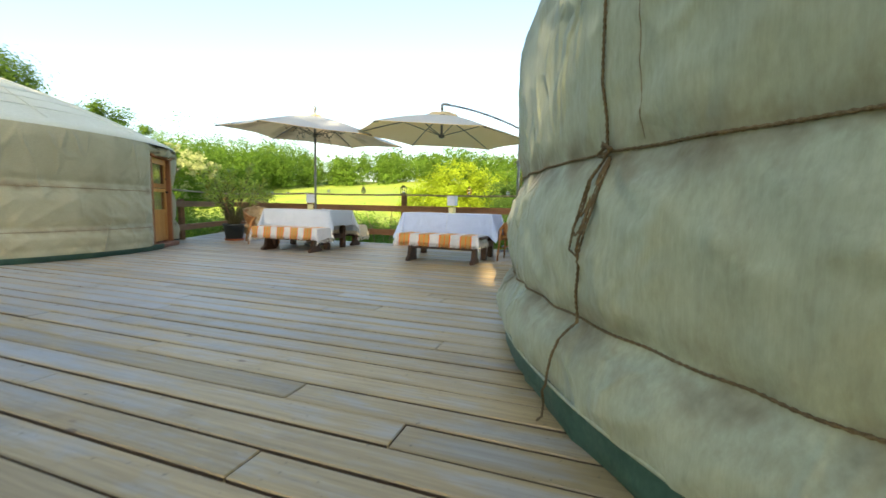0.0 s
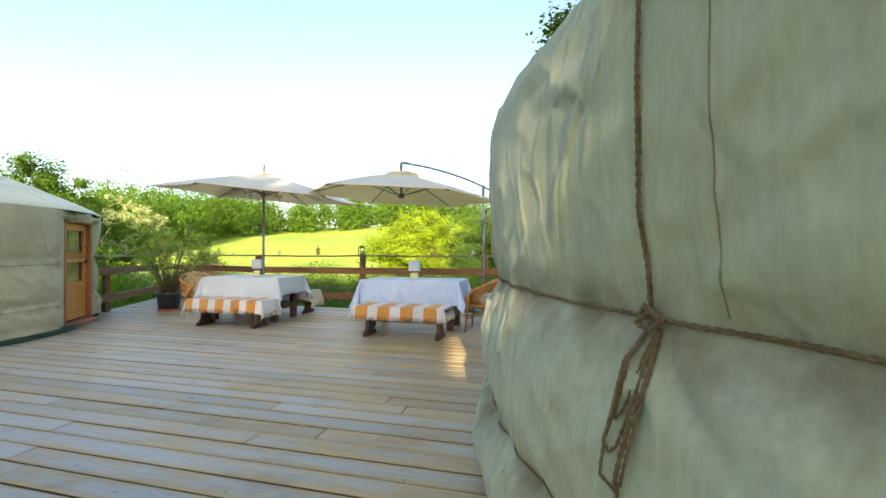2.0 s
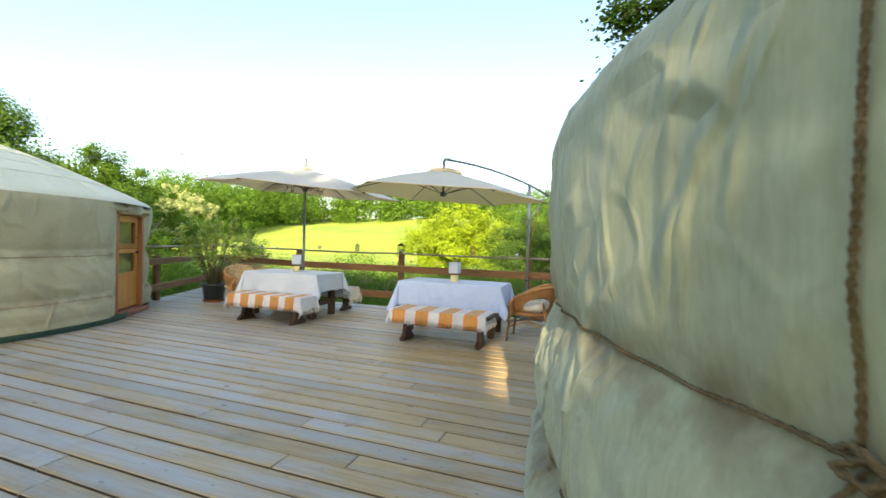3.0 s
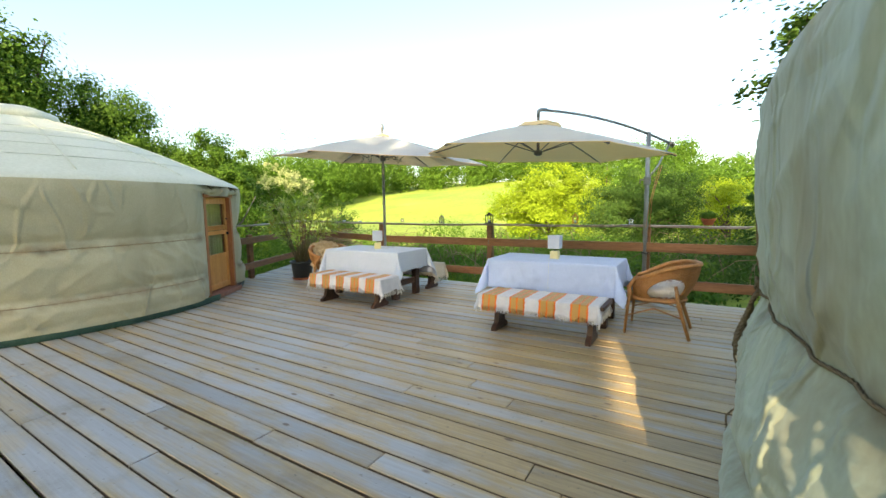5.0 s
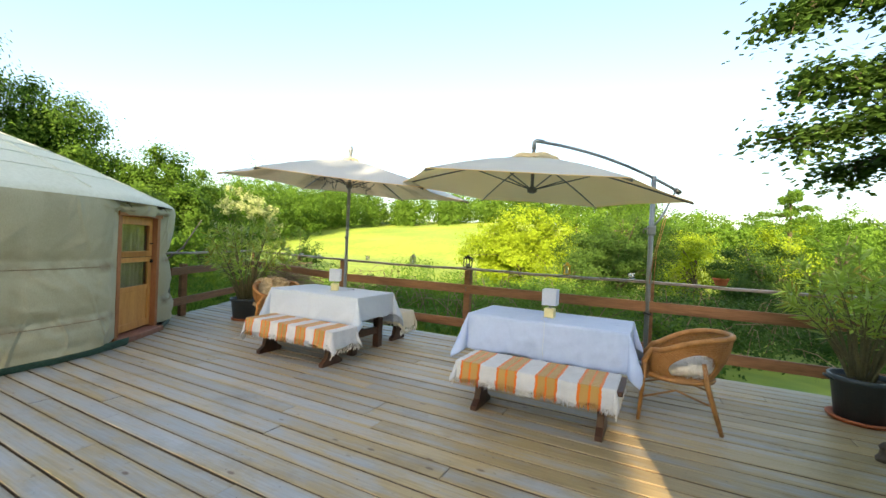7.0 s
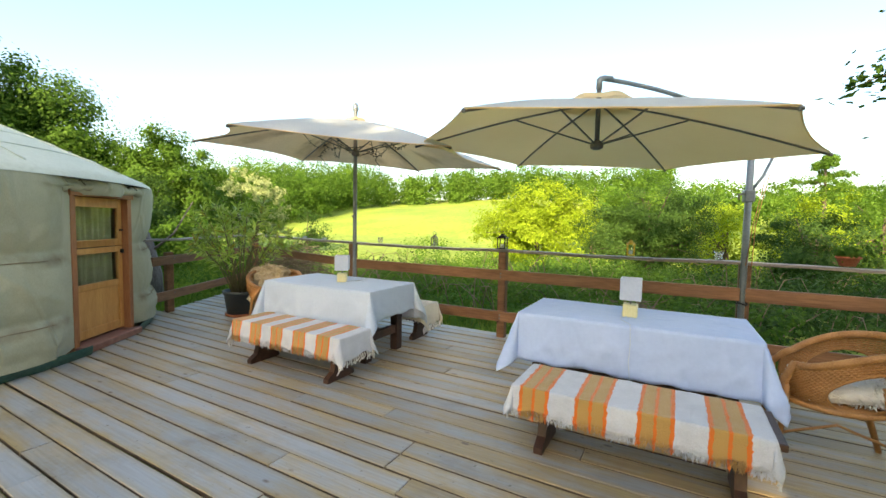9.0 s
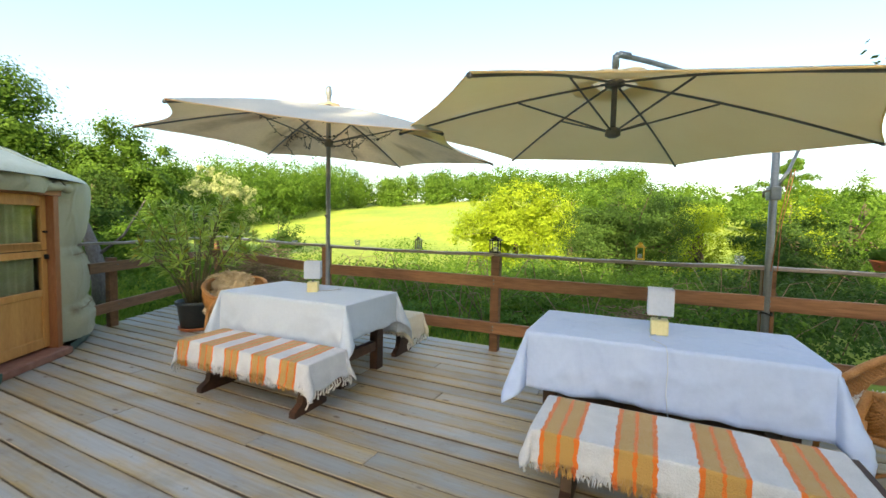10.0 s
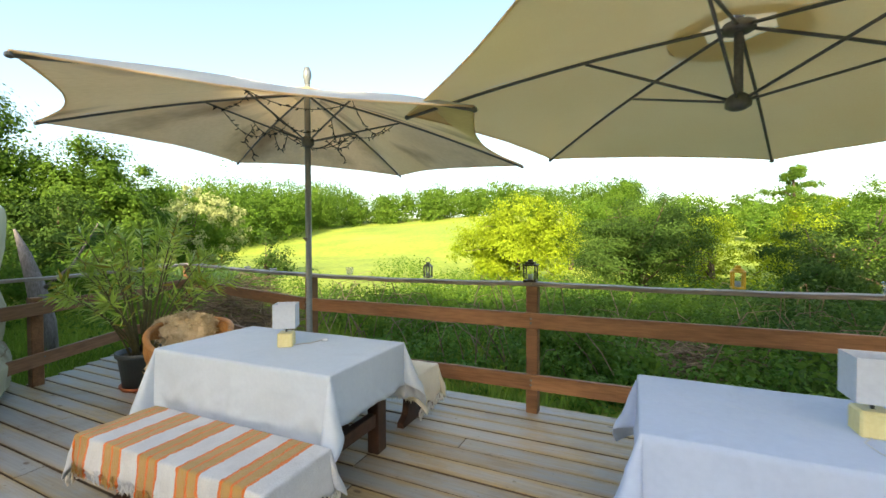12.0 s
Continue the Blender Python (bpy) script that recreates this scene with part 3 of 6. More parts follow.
def tree(name, label, x, y, height, crown, low, leaf, material, clumps=90, per=130, clump_r=None, trunk=0.16, seed=1, lean=(0, 0), category="tree", deep=None, group="", lobes=13, gaps=()):
    """A tree: tapered trunk, limbs to its clumps, a crown of separate leaves. crown: its radius; low: height of its underside."""
    rng = np.random.default_rng(seed)
    z0 = float(ground_h(x, y))
    root = thing(name, Matrix.Translation((x, y, z0)), label, category, group)
    h = height
    per = int(per * (0.95 if y < 30 else 0.5))
    mid = np.array([lean[0], lean[1], (low + h) / 2])
    rad = (crown, (deep or crown), (h - low) / 2)
    pts, out, cc = crown_points(mid, rad, clumps, per, clump_r or crown * 0.30, rng, 0.45, low > 0.6, lobes)
    top = mid + np.array([0, 0, (h - low) * 0.22])
    spine = [Vector((0, 0, -0.15)).lerp(Vector(top), u) + Vector((0.06 * h * 0.2 * math.sin(5 * u + seed), 0.05 * h * 0.2 * math.sin(4 * u + 2 * seed), 0)) * u for u in map(float, np.linspace(0, 1, 8))]
    tube("trunk", spine, [trunk * (1.25 - 1.05 * u) for u in map(float, np.linspace(0, 1, 8))], M_BARK, root)
    for i in range(0, len(cc), max(1, len(cc) // 16)):
        e = Vector(cc[i])
        u = rng.uniform(0.35, 0.9)
        a = spine[0].lerp(spine[-1], u)
        m = a.lerp(e, 0.5) + Vector((0, 0, 0.10 * (e - a).length))
        line = [a.lerp(m, k / 6) for k in range(6)] + [m.lerp(e, k / 6) for k in range(7)]
        if any((w - w.dot(SUN_TO) * SUN_TO).length < 0.5 for q, *_ in gaps for w in (p + Vector((x, y, z0)) - Vector(q) for p in line)):
            continue
        tube("limb", [a, m, e], [trunk * 0.42 * (1.1 - u * 0.6), trunk * 0.24, trunk * 0.08], M_BARK, root, sides=5)
    for q, wide, high, share in gaps:
        # leaves cleared or thinned along the sun's line, to shape a sun patch
        v = pts + np.array([x, y, z0]) - np.array(q)
        v = v - np.outer(v @ np.array(SUN_TO), np.array(SUN_TO))
        across = np.array(SUN_TO.cross(Vector((0, 0, 1))).normalized())
        upward = np.cross(across, np.array(SUN_TO))
        keep = (np.abs(v @ across) > wide) | (np.abs(v @ upward) > high) | (rng.uniform(0, 1, len(v)) > share)
        pts, out = pts[keep], out[keep]
    leaf_part("crown", pts, leaf * 0.92, leaf * 0.6, material, root, out=out, seed=seed, loose=0.42)
    return root


def woods(name, label, spots, leaf, material, seed, per=300, tall=(7, 10)):
    """Distant woodland as one sheet of crowns made of separate leaf clumps."""
    rng = np.random.default_rng(seed)
    all_p, all_o = [], []
    for x, y in spots:
        h = rng.uniform(*tall) * (1 + 0.3 * noise.noise(Vector((x * 0.05, y * 0.05, seed))))
        r = h * rng.uniform(0.36, 0.60)
        z = float(ground_h(x, y))
        p, o, _ = crown_points((x, y, z + h * 0.42), (r, r, h * 0.60), 70, per // 70, r * 0.26, rng, 0.6, False, 12)
        all_p.append(p)
        all_o.append(o)
    ob = leaf_part(name, np.concatenate(all_p), leaf, leaf * 0.75, material, label=label, out=np.concatenate(all_o), seed=seed, loose=0.4)
    return tagged(ob, label, "woodland", kind="stuff")


def polar(az, dist):
    """A place by its bearing from straight ahead (degrees, right positive) and distance from the deck."""
    return (-1.3 + dist * math.sin(radians(az)), 5.9 + dist * math.cos(radians(az)))


def scatter(seed, n, az0, az1, d0, d1):
    rng = np.random.default_rng(seed)
    return [polar(a, d) for a, d in zip(rng.uniform(az0, az1, n), rng.uniform(d0, d1, n))]


# woodland on the crest behind the meadow, at its flank, and behind the trees at the valley
for k, material in enumerate((M_LEAF_MID, M_LEAF)):
    woods("crest_woods", "green deciduous woodland along the meadow's crest", scatter(3 + k, 105, -42, 12, 136, 158), 0.56, material, 3 + 30 * k, 560, (9.0, 13.0))
rng_f = np.random.default_rng(5)
flank = []
for i in range(108):
    az = rng_f.uniform(-54, -26)
    near = float(np.interp(az, (-52, -45.5, -39, -33.5, -28.6, -26), (74, 79, 87, 101, 124, 148)))
    flank.append(polar(az, near + rng_f.uniform(0, 45)))
for k, material in enumerate((M_LEAF_MID, M_LEAF, M_LEAF)):
    woods("flank_woods", "dense green woodland beside the meadow", flank[k::3], 0.40, material, 5 + 20 * k, 1400, (11.5, 16.0))
woods("valley_woods", "green woodland beyond the valley", scatter(7, 120, 5, 62, 62, 110), 0.40, M_LEAF_MID, 7, 770, (5.0, 7.0))
woods("side_woods", "green woodland behind the tents", scatter(8, 50, -100, -52, 42, 75), 0.5, M_LEAF, 8, 420, (7, 10))

# trees and shrubs of the garden and valley
T_BRIGHT = "sunlit yellow-green broad bushy tree in the valley"
T_TOPLIT = "light green tree lit on its top"
T_BEHIND = "green tree rising behind the valley trees"
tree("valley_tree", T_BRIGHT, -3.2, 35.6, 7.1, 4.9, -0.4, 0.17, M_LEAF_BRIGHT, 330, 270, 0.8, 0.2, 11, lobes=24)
tree("valley_tree", "dark green feathery tree in the valley", 2.45, 23.7, 4.8, 2.9, -0.3, 0.085, M_LEAF_DARK, 280, 190, 0.55, 0.16, 12, lobes=12)
tree("valley_tree", "tall green tree rising behind the valley trees", 5.6, 47.3, 9.0, 3.5, -0.3, 0.20, M_LEAF_MID, 150, 150, 0.75, 0.25, 13)
tree("valley_tree", T_BEHIND, 1.3, 50.8, 7.5, 3.3, -0.3, 0.20, M_LEAF_MID, 120, 150, 0.75, 0.25, 131)
tree("valley_tree", T_BEHIND, 10.8, 49.3, 6.4, 3.4, -0.3, 0.20, M_LEAF, 120, 150, 0.75, 0.25, 132)
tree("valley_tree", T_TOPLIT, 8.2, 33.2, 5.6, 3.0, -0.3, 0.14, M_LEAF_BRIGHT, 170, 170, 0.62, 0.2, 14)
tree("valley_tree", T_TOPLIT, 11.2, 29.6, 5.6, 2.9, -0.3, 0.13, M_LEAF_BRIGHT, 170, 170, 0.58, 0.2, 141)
tree("valley_tree", T_TOPLIT, 14.6, 31.5, 6.3, 3.2, -0.3, 0.14, M_LEAF_MID, 160, 170, 0.65, 0.2, 15)
tree("valley_tree", "green tree with drooping fronds", 18.2, 36.7, 7.6, 3.4, -0.3, 0.16, M_LEAF_MID, 160, 170, 0.65, 0.2, 16)
tree("valley_tree", T_TOPLIT, 23.0, 34.0, 7.4, 3.4, -0.3, 0.16, M_LEAF_MID, 140, 160, 0.7, 0.2, 161)
tree("valley_tree", "dark green bushy tree beyond the railing", 6.4, 19.6, 3.2, 2.1, -0.3, 0.08, M_LEAF_DARK, 190, 170, 0.42, 0.14, 17)
tree("valley_tree", "dark green bushy tree beyond the railing", 10.6, 19.5, 3.9, 2.5, -0.3, 0.09, M_LEAF, 180, 170, 0.48, 0.14, 18)
# a cedar: bare red-brown stem under flat, separate layers
cz = float(ground_h(20.0, 48.9))
cedar = thing("conifer", Matrix.Translation((20.0, 48.9, cz)), "layered conifer with a red-brown trunk above the valley trees", "tree")
tube("trunk", [(0, 0, -0.2), (0.1, 0, 4), (0.0, 0, 8.6)], [0.22, 0.18, 0.05], M_BARK, cedar)
rc = np.random.default_rng(19)
for k, (dx, dz, rr) in enumerate(((-0.6, 5.6, 1.9), (1.3, 6.2, 1.7), (-0.9, 6.9, 1.6), (0.7, 7.4, 1.5), (-0.3, 8.2, 1.2), (0.2, 8.7, 0.7))):
    p, o, _ = crown_points((dx, 0, dz), (rr, rr, 0.34), 22, 70, 0.42, rc, 0.1, False)
    leaf_part("branch_layer", p, 0.16, 0.09, M_LEAF, cedar, out=o, seed=190 + k)
    tube("limb", [(0, 0, dz - 0.7), (dx * 0.5, 0, dz - 0.2), (dx, 0, dz)], [0.08, 0.05, 0.02], M_BARK, cedar, sides=5)
blossom_shrub = tree("blossom_shrub", "shrub full of cream blossom among green leaves", -20.4, 25.0, 4.9, 2.9, -0.2, 0.12, M_LEAF_MID, 140, 130, 0.5, 0.12, 20, category="shrub", lobes=16)
rb = np.random.default_rng(21)
bp, bo, _ = crown_points((0.2, -0.3, 2.6), (2.8, 2.6, 2.35), 210, 44, 0.30, rb, 0.85, True)
leaf_part("blossom", bp, 0.12, 0.08, M_BLOSSOM, blossom_shrub, "cream blossom clusters", bo, 21)
T_TALL = "tall green broadleaf tree behind the pale tent"
tree("tall_tree", T_TALL, -22.6, 10.4, 12.6, 4.2, -0.3, 0.164, M_LEAF, 220, 200, 1.0, 0.3, 22)
tree("tall_tree", T_TALL, -21.2, 14.9, 8.1, 2.3, -0.3, 0.14, M_LEAF, 200, 180, 0.8, 0.26, 242)
tree("tall_tree", T_TALL, -20.4, 15.7, 7.3, 2.9, -0.3, 0.133, M_LEAF, 250, 200, 0.8, 0.26, 23)
tree("tall_tree", T_TALL, -27.0, 5.0, 13.0, 4.8, 0.0, 0.27, M_LEAF, 170, 130, 1.15, 0.3, 24)
tree("tall_tree", T_TALL, -21.6, 12.8, 10.0, 2.9, -0.3, 0.156, M_LEAF, 220, 200, 0.95, 0.28, 241)
tree("garden_tree", "green feathery tree beside the pale tent", -17.6, 18.0, 5.8, 2.4, -0.3, 0.125, M_LEAF, 240, 170, 0.5, 0.15, 25)
tree("garden_tree", "dark green tree behind the railing", -15.2, 15.0, 3.6, 1.9, -0.3, 0.09, M_LEAF_DARK, 170, 170, 0.42, 0.15, 26)
for i, (x, y, h, r) in enumerate(((-13.4, 11.8, 3.2, 1.8), (-17.5, 12.4, 4.6, 2.2), (-11.8, 10.2, 2.6, 1.5), (-12.0, 14.4, 2.2, 1.4))):
    tree("bush", "dense green bush behind the railing", x, y, h, r, -0.4, 0.09, (M_LEAF, M_LEAF_MID)[i % 2], 130, 110, 0.36, 0.1, 120 + i, category="bush", group="bushes behind the railing")
tree("sapling", "young dark green sapling beside the meadow", -10.2, 17.6, 2.5, 0.9, 0.2, 0.08, M_LEAF_DARK, 46, 60, 0.22, 0.05, 27, lobes=6)
# the tree that overhangs the deck
over = tree("overhanging_tree", "broadleaf tree with dark lobed leaves overhanging the deck", 8.0, 10.6, 12.2, 4.2, 3.6, 0.11, M_LEAF_DARK, 230, 150, 0.6, 0.26, 28, (0.3, -0.1), deep=3.4)


def bough(a, mid, e, twigs, droop, seed):
    """A limb from a over mid to its tip e, with side twigs that carry flat sprays of leaves."""
    rng = np.random.default_rng(seed)
    a, mid, e = np.array(a, float), np.array(mid, float), np.array(e, float)
    at_u = lambda u: a * (1 - u) ** 2 + 2 * mid * u * (1 - u) + e * u * u
    tube("limb", [Vector(at_u(u)) for u in np.linspace(0, 1, 9)], [0.07 * (1 - u) ** 1.2 + 0.006 for u in np.linspace(0, 1, 9)], M_BARK, over, sides=6)
    cs, os_, stems = [], [], []
    for k in range(twigs):
        u = 0.25 + 0.75 * (k + rng.uniform(0, 1)) / twigs
        p = at_u(min(u, 1.0))
        d = at_u(min(1.0, u + 0.05)) - at_u(u - 0.05)
        d /= np.linalg.norm(d)
        sd = np.cross(d, (0, 0, 1.0)) * rng.choice((-1, 1)) * rng.uniform(0.3, 1.0)
        way = d * rng.uniform(0.35, 1.0) + sd + np.array([0, 0, rng.uniform(-0.75, 0.55)])
        way /= np.linalg.norm(way)
        ln = rng.uniform(0.45, 0.95) * (1.15 - 0.45 * u)
        tip = p + way * ln + np.array([0, 0, -droop * ln * ln])
        stems.append(tube_data([Vector(p), Vector(p + way * ln * 0.55), Vector(tip)], [0.012, 0.008, 0.003], 4))
        m = int(190 * ln)
        w = rng.uniform(0.15, 1.0, m)
        q = p + way * ln * w[:, None] + np.column_stack([np.zeros(m), np.zeros(m), -droop * (ln * w) ** 2])
        q += rng.normal(0, 1, (m, 3)) * np.array([0.15, 0.15, 0.12]) * (0.5 + 0.6 * w)[:, None]
        cs.append(q)
        os_.append(np.tile((0, 0, 0.9), (m, 1)) + way * 0.3)
    mesh_part("twig_spray", *joined(stems), M_BARK, over)["kind"] = "stuff"
    leaf_part("bough_leaves", np.concatenate(cs), 0.105, 0.075, M_LEAF_DARK, over, "drooping sprays of lobed leaves", np.concatenate(os_), seed, loose=0.45)


for k, (a, mid, e, n, droop) in enumerate((
        ((-0.1, 0, 3.4), (-2.4, -0.2, 4.5), (-5.05, -0.5, 3.55), 54, 0.28), ((-0.1, 0, 3.8), (-2.2, 0.3, 5.2), (-4.95, -0.4, 4.35), 54, 0.22),
        ((-0.2, 0, 4.4), (-2.4, -0.4, 6.0), (-5.2, -0.7, 5.3), 58, 0.2), ((-0.2, 0, 5.0), (-2.4, -0.4, 6.8), (-5.4, -0.6, 6.4), 58, 0.2),
        ((-0.1, 0, 3.2), (-1.6, -0.9, 4.2), (-3.6, -1.6, 3.5), 34, 0.3), ((-0.1, 0, 3.6), (-1.8, 0.8, 4.2), (-3.9, 1.0, 3.4), 34, 0.3),
        ((-0.1, 0, 5.4), (-2.2, -0.4, 7.8), (-5.2, -0.5, 7.6), 40, 0.2))):
    bough(a, mid, e, n, droop, 290 + k)
# unseen trees added behind the camera to shade the deck; GAPS shape the sun patches
GAPS = (((0.57, 6.0, 0.0), 0.30, 0.49, 1.0), ((0.85, 2.58, 1.33), 0.17, 0.17, 0.62), ((0.85, 2.68, 0.95), 0.17, 0.13, 0.62))
for i, (x, y, h, r) in enumerate(((-3.3, -12, 12.2, 5.3), (6.8, -12, 12.2, 5.4), (-14.0, -11, 11.5, 5.2), (17.9, -12, 12, 5.4), (-6.9, -19, 14.2, 5.5), (11.1, -19, 14.2, 5.5), (2.7, -20, 14.4, 3.4), (2.4, -21, 10.2, 3.4), (1.6, -10, 6.1, 2.6), (1.3, -13.5, 12, 2.5), (2.4, -15.6, 10.8, 2.2))):
    tree("unseen_shade_tree", "unseen tall broadleaf tree added to shade the deck", x, y, h, r, {6: 8.6, 9: 5.2, 10: 6.4}.get(i, 0.8), 0.56, M_LEAF, 215, 44, 1.3, 0.3, 40 + i + (i > 1), lobes=0, gaps=GAPS)


def thicket(name, label, spots, material, leaf, seed, per=420, size=(0.5, 0.9)):
    rng = np.random.default_rng(seed)
    ps, os_ = [], []
    for x, y in spots:
        if math.hypot(x + 6.0, y - 12.0) < 1.7 or math.hypot(x - 0.6, y - 12.2) < 0.7:
            continue
        r = rng.uniform(*size)
        z = float(ground_h(x, y))
        p, o, _ = crown_points((x, y, z + r * 0.4), (r, r, r * 0.75), 14, per // 14, r * 0.42, rng, 0.5, False)
        ps.append(p)
        os_.append(o)
    ob = leaf_part(name, np.concatenate(ps), leaf, leaf * 0.55, material, out=np.concatenate(os_), seed=seed, lift=0.55, loose=0.5)
    return tagged(ob, label, "undergrowth", kind="stuff")


rt = np.random.default_rng(31)
spots = [(x, 9.9 - 0.19 * x + d) for x, d in zip(rt.uniform(-1.5, 10, 150), rt.uniform(1.1, 9, 150))]
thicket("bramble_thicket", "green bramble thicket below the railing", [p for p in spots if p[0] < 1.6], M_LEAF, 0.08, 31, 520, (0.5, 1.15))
# right of x = 1.6 the tree's shade is put into a darker leaf colour
thicket("bramble_thicket", "bramble thicket below the overhanging tree, its shade put into darker leaves", [p for p in spots if p[0] >= 1.6], M_LEAF_DARK, 0.08, 37, 520, (0.5, 1.15))
spots = [(x, 9.9 - 0.19 * x + d) for x, d in zip(rt.uniform(-7, 2.4, 240), rt.uniform(1.2, 11, 240))]
thicket("weed_thicket", "light green weeds and saplings below the deck", spots, M_LEAF_MID, 0.095, 32, 280, (0.35, 0.8))
spots = [(x, 9.9 - 0.19 * x + d) for x, d in zip(rt.uniform(-4.5, 2.2, 110), rt.uniform(0.7, 3.2, 110))]
thicket("nettle_patch", "bright green nettles and brambles along the deck's edge", spots, M_NETTLE, 0.075, 36, 230, (0.2, 0.5))
spots = [(x, y) for x, y in zip(rt.uniform(-15, -7.5, 60), rt.uniform(11.5, 19, 60))]
thicket("hedge_thicket", "green undergrowth behind the railing", spots, M_LEAF, 0.08, 33, 420, (0.5, 1.2))
spots = [polar(a, d) for a, d in zip(rt.uniform(-22, 40, 150), rt.uniform(14, 34, 150))]
thicket("valley_scrub", "yellow-green scrub in the valley", spots, M_LEAF_MID, 0.12, 34, 340, (0.8, 1.5))

# long grass round the deck
rg = np.random.default_rng(35)
gx = np.concatenate([rg.uniform(-13, -6.4, 16000), rg.uniform(-7, 6, 26000)])
gy = np.concatenate([rg.uniform(8.2, 16, 16000), np.zeros(26000)])
gy[16000:] = 9.75 - 0.19 * gx[16000:] + rg.uniform(0, 1, 26000) ** 2.4 * 6
keep = ((gx < -4.6) | ((gx < -1.0) & (rg.uniform(0, 1, len(gx)) < 0.3))) & ~((gx > -6.75) & (gy < 9.62 - 0.19 * gx))
gx, gy = gx[keep], gy[keep]
gl = rg.uniform(0.15, 0.5, len(gx))
gz = ground_h(gx, gy) + gl * 0.4
way = np.column_stack([rg.normal(0, 0.35, len(gx)), rg.normal(0, 0.35, len(gx)), np.ones(len(gx))])
tagged(leaf_part("grass", np.column_stack([gx, gy, gz]), 0.42, 0.02, M_GRASS, seed=35, along=way), "long green grass beside the deck", "grass", kind="stuff")


# ---- deck ----
SLOPE = -0.2
DECK = Matrix.Translation((0, 9.40, 0)) @ Matrix.Rotation(math.atan(SLOPE), 4, "Z")
PITCH = 0.171
floor = thing("floor", DECK, "weathered grey-brown wooden plank deck with open joints", "deck", kind="structure")
bmj = bmesh.new()
for k in range(16):
    x = -13 + 1.4 * k
    box(bmj, x - 0.03, x + 0.03, -14, -0.02 if x > -6.3 else -1.8, -0.2, -0.034)
part("joists", bmj, M_DARKWOOD, floor)


def rail_line(x):
    return 9.30 - 0.178 * x


# ---- railing ----
def railing():
    top, mid, low = 1.135, 0.81, 0.28
    posts = [(-6.51, 9.04), (-7.27, 11.70)] + [(x, rail_line(x)) for x in (-3.86, -1.44, 1.05, 3.55, 6.0)]
    root = thing("railing", Matrix.Translation((posts[3][0], posts[3][1], 0)), "brown wooden post-and-rail fence with a flat weathered cap board", "railing", kind="structure")
    o = Vector((posts[3][0], posts[3][1], 0))
    for i, (x, y) in enumerate(posts):
        ob = part("post", boxed(-0.05, 0.05, -0.05, 0.05, -0.25, top - 0.033 if i else 0.92, bevel=0.006), M_RAIL, root)
        ob.matrix_local = Matrix.Translation(Vector((x, y, 0)) - o) @ Matrix.Rotation(math.atan(SLOPE), 4, "Z")
    # boards between neighbours; the first pair runs back along the deck's side
    pairs = [(0, 1), (1, 2), (2, 3), (3, 4), (4, 5), (5, 6)]
    for i, j in pairs:
        a, b = Vector((*posts[i], 0)), Vector((*posts[j], 0))
        d = (b - a).normalized()
        nrm = Vector((d.y, -d.x, 0))
        ext0, ext1 = (0.45, 0.03) if i == 0 else (0.0, 0.0)
        ln = (b - a).length + ext0 + ext1
        for z, hh in ((mid, 0.066), (low, 0.066)):
            bm = boxed(0, ln, -0.019, 0.019, -hh, hh, bevel=0.004)
            ob = part("rail", bm, M_RAIL, root)
            side = -0.07
            p = a - d * ext0 + nrm * (-side if i else 0.07) + Vector((0, 0, z))
            ob.matrix_local = Matrix.Translation(p - o) @ Matrix.Rotation(math.atan2(d.y, d.x), 4, "Z")
            for q, dz in ((ext0 + 0.0, 0.02), (ln - ext1, -0.02)):
                part("bolt", boxed(q - 0.009, q + 0.009, -0.023, -0.0195, dz - 0.009, dz + 0.009, bevel=0.0015), M_GREYTIN, ob, "small metal bolt head")
        x0, x1 = (0.004 if i != 0 else -0.6), (b - a).length - 0.004 + (0.05 if i == 0 else 0)
        prof = [(-0.063, -0.032), (0.063, -0.032), (0.068, -0.027), (0.068, -0.005), (0.063, 0.0), (-0.063, 0.0), (-0.068, -0.005), (-0.068, -0.027)]
        v, f = [], []
        for k in range(13):
            x = x0 + (x1 - x0) * k / 12
            sag = -0.013 * math.sin(math.pi * k / 12) + 0.003 * math.sin(k * 1.7 + i)
            v += [(x, py + 0.002 * math.sin(k * 1.1 + 2 * i), pz + sag * (0 < k < 12)) for py, pz in prof]
        f = [(8 * k + q, 8 * k + (q + 1) % 8, 8 * k + 8 + (q + 1) % 8, 8 * k + 8 + q) for k in range(12) for q in range(8)] + [tuple(range(8))[::-1], tuple(range(96, 104))]
        cap = mesh_part("cap_board", v, [q[::-1] for q in f], M_CAP, root, "weathered grey-brown cap board")
        cap.matrix_local = Matrix.Translation(a + Vector((0, 0, top + (0.002 if i % 2 else 0))) - o) @ Matrix.Rotation(math.atan2(d.y, d.x), 4, "Z")
    return root


railing()


# ---- tents ----
WALL = [(0.155, 3.035), (0.22, 3.055), (0.30, 3.06), (0.38, 3.03), (0.43, 2.985), (0.455, 2.972), (0.48, 2.985), (0.55, 3.005), (0.68, 3.015), (0.80, 3.01), (0.92, 2.985),
        (1.00, 2.955), (1.045, 2.935), (1.065, 2.932), (1.09, 2.945), (1.15, 2.972), (1.25, 3.0), (1.38, 3.025), (1.5, 3.04), (1.6, 3.045), (1.68, 3.045), (1.75, 3.035)]


def crease(x, y, z):
    """Sharp ridges of a noise, 0 to 1."""
    return max(0.0, 1 - abs(noise.noise(Vector((x, y, z)))) * 4.2) ** 1.5


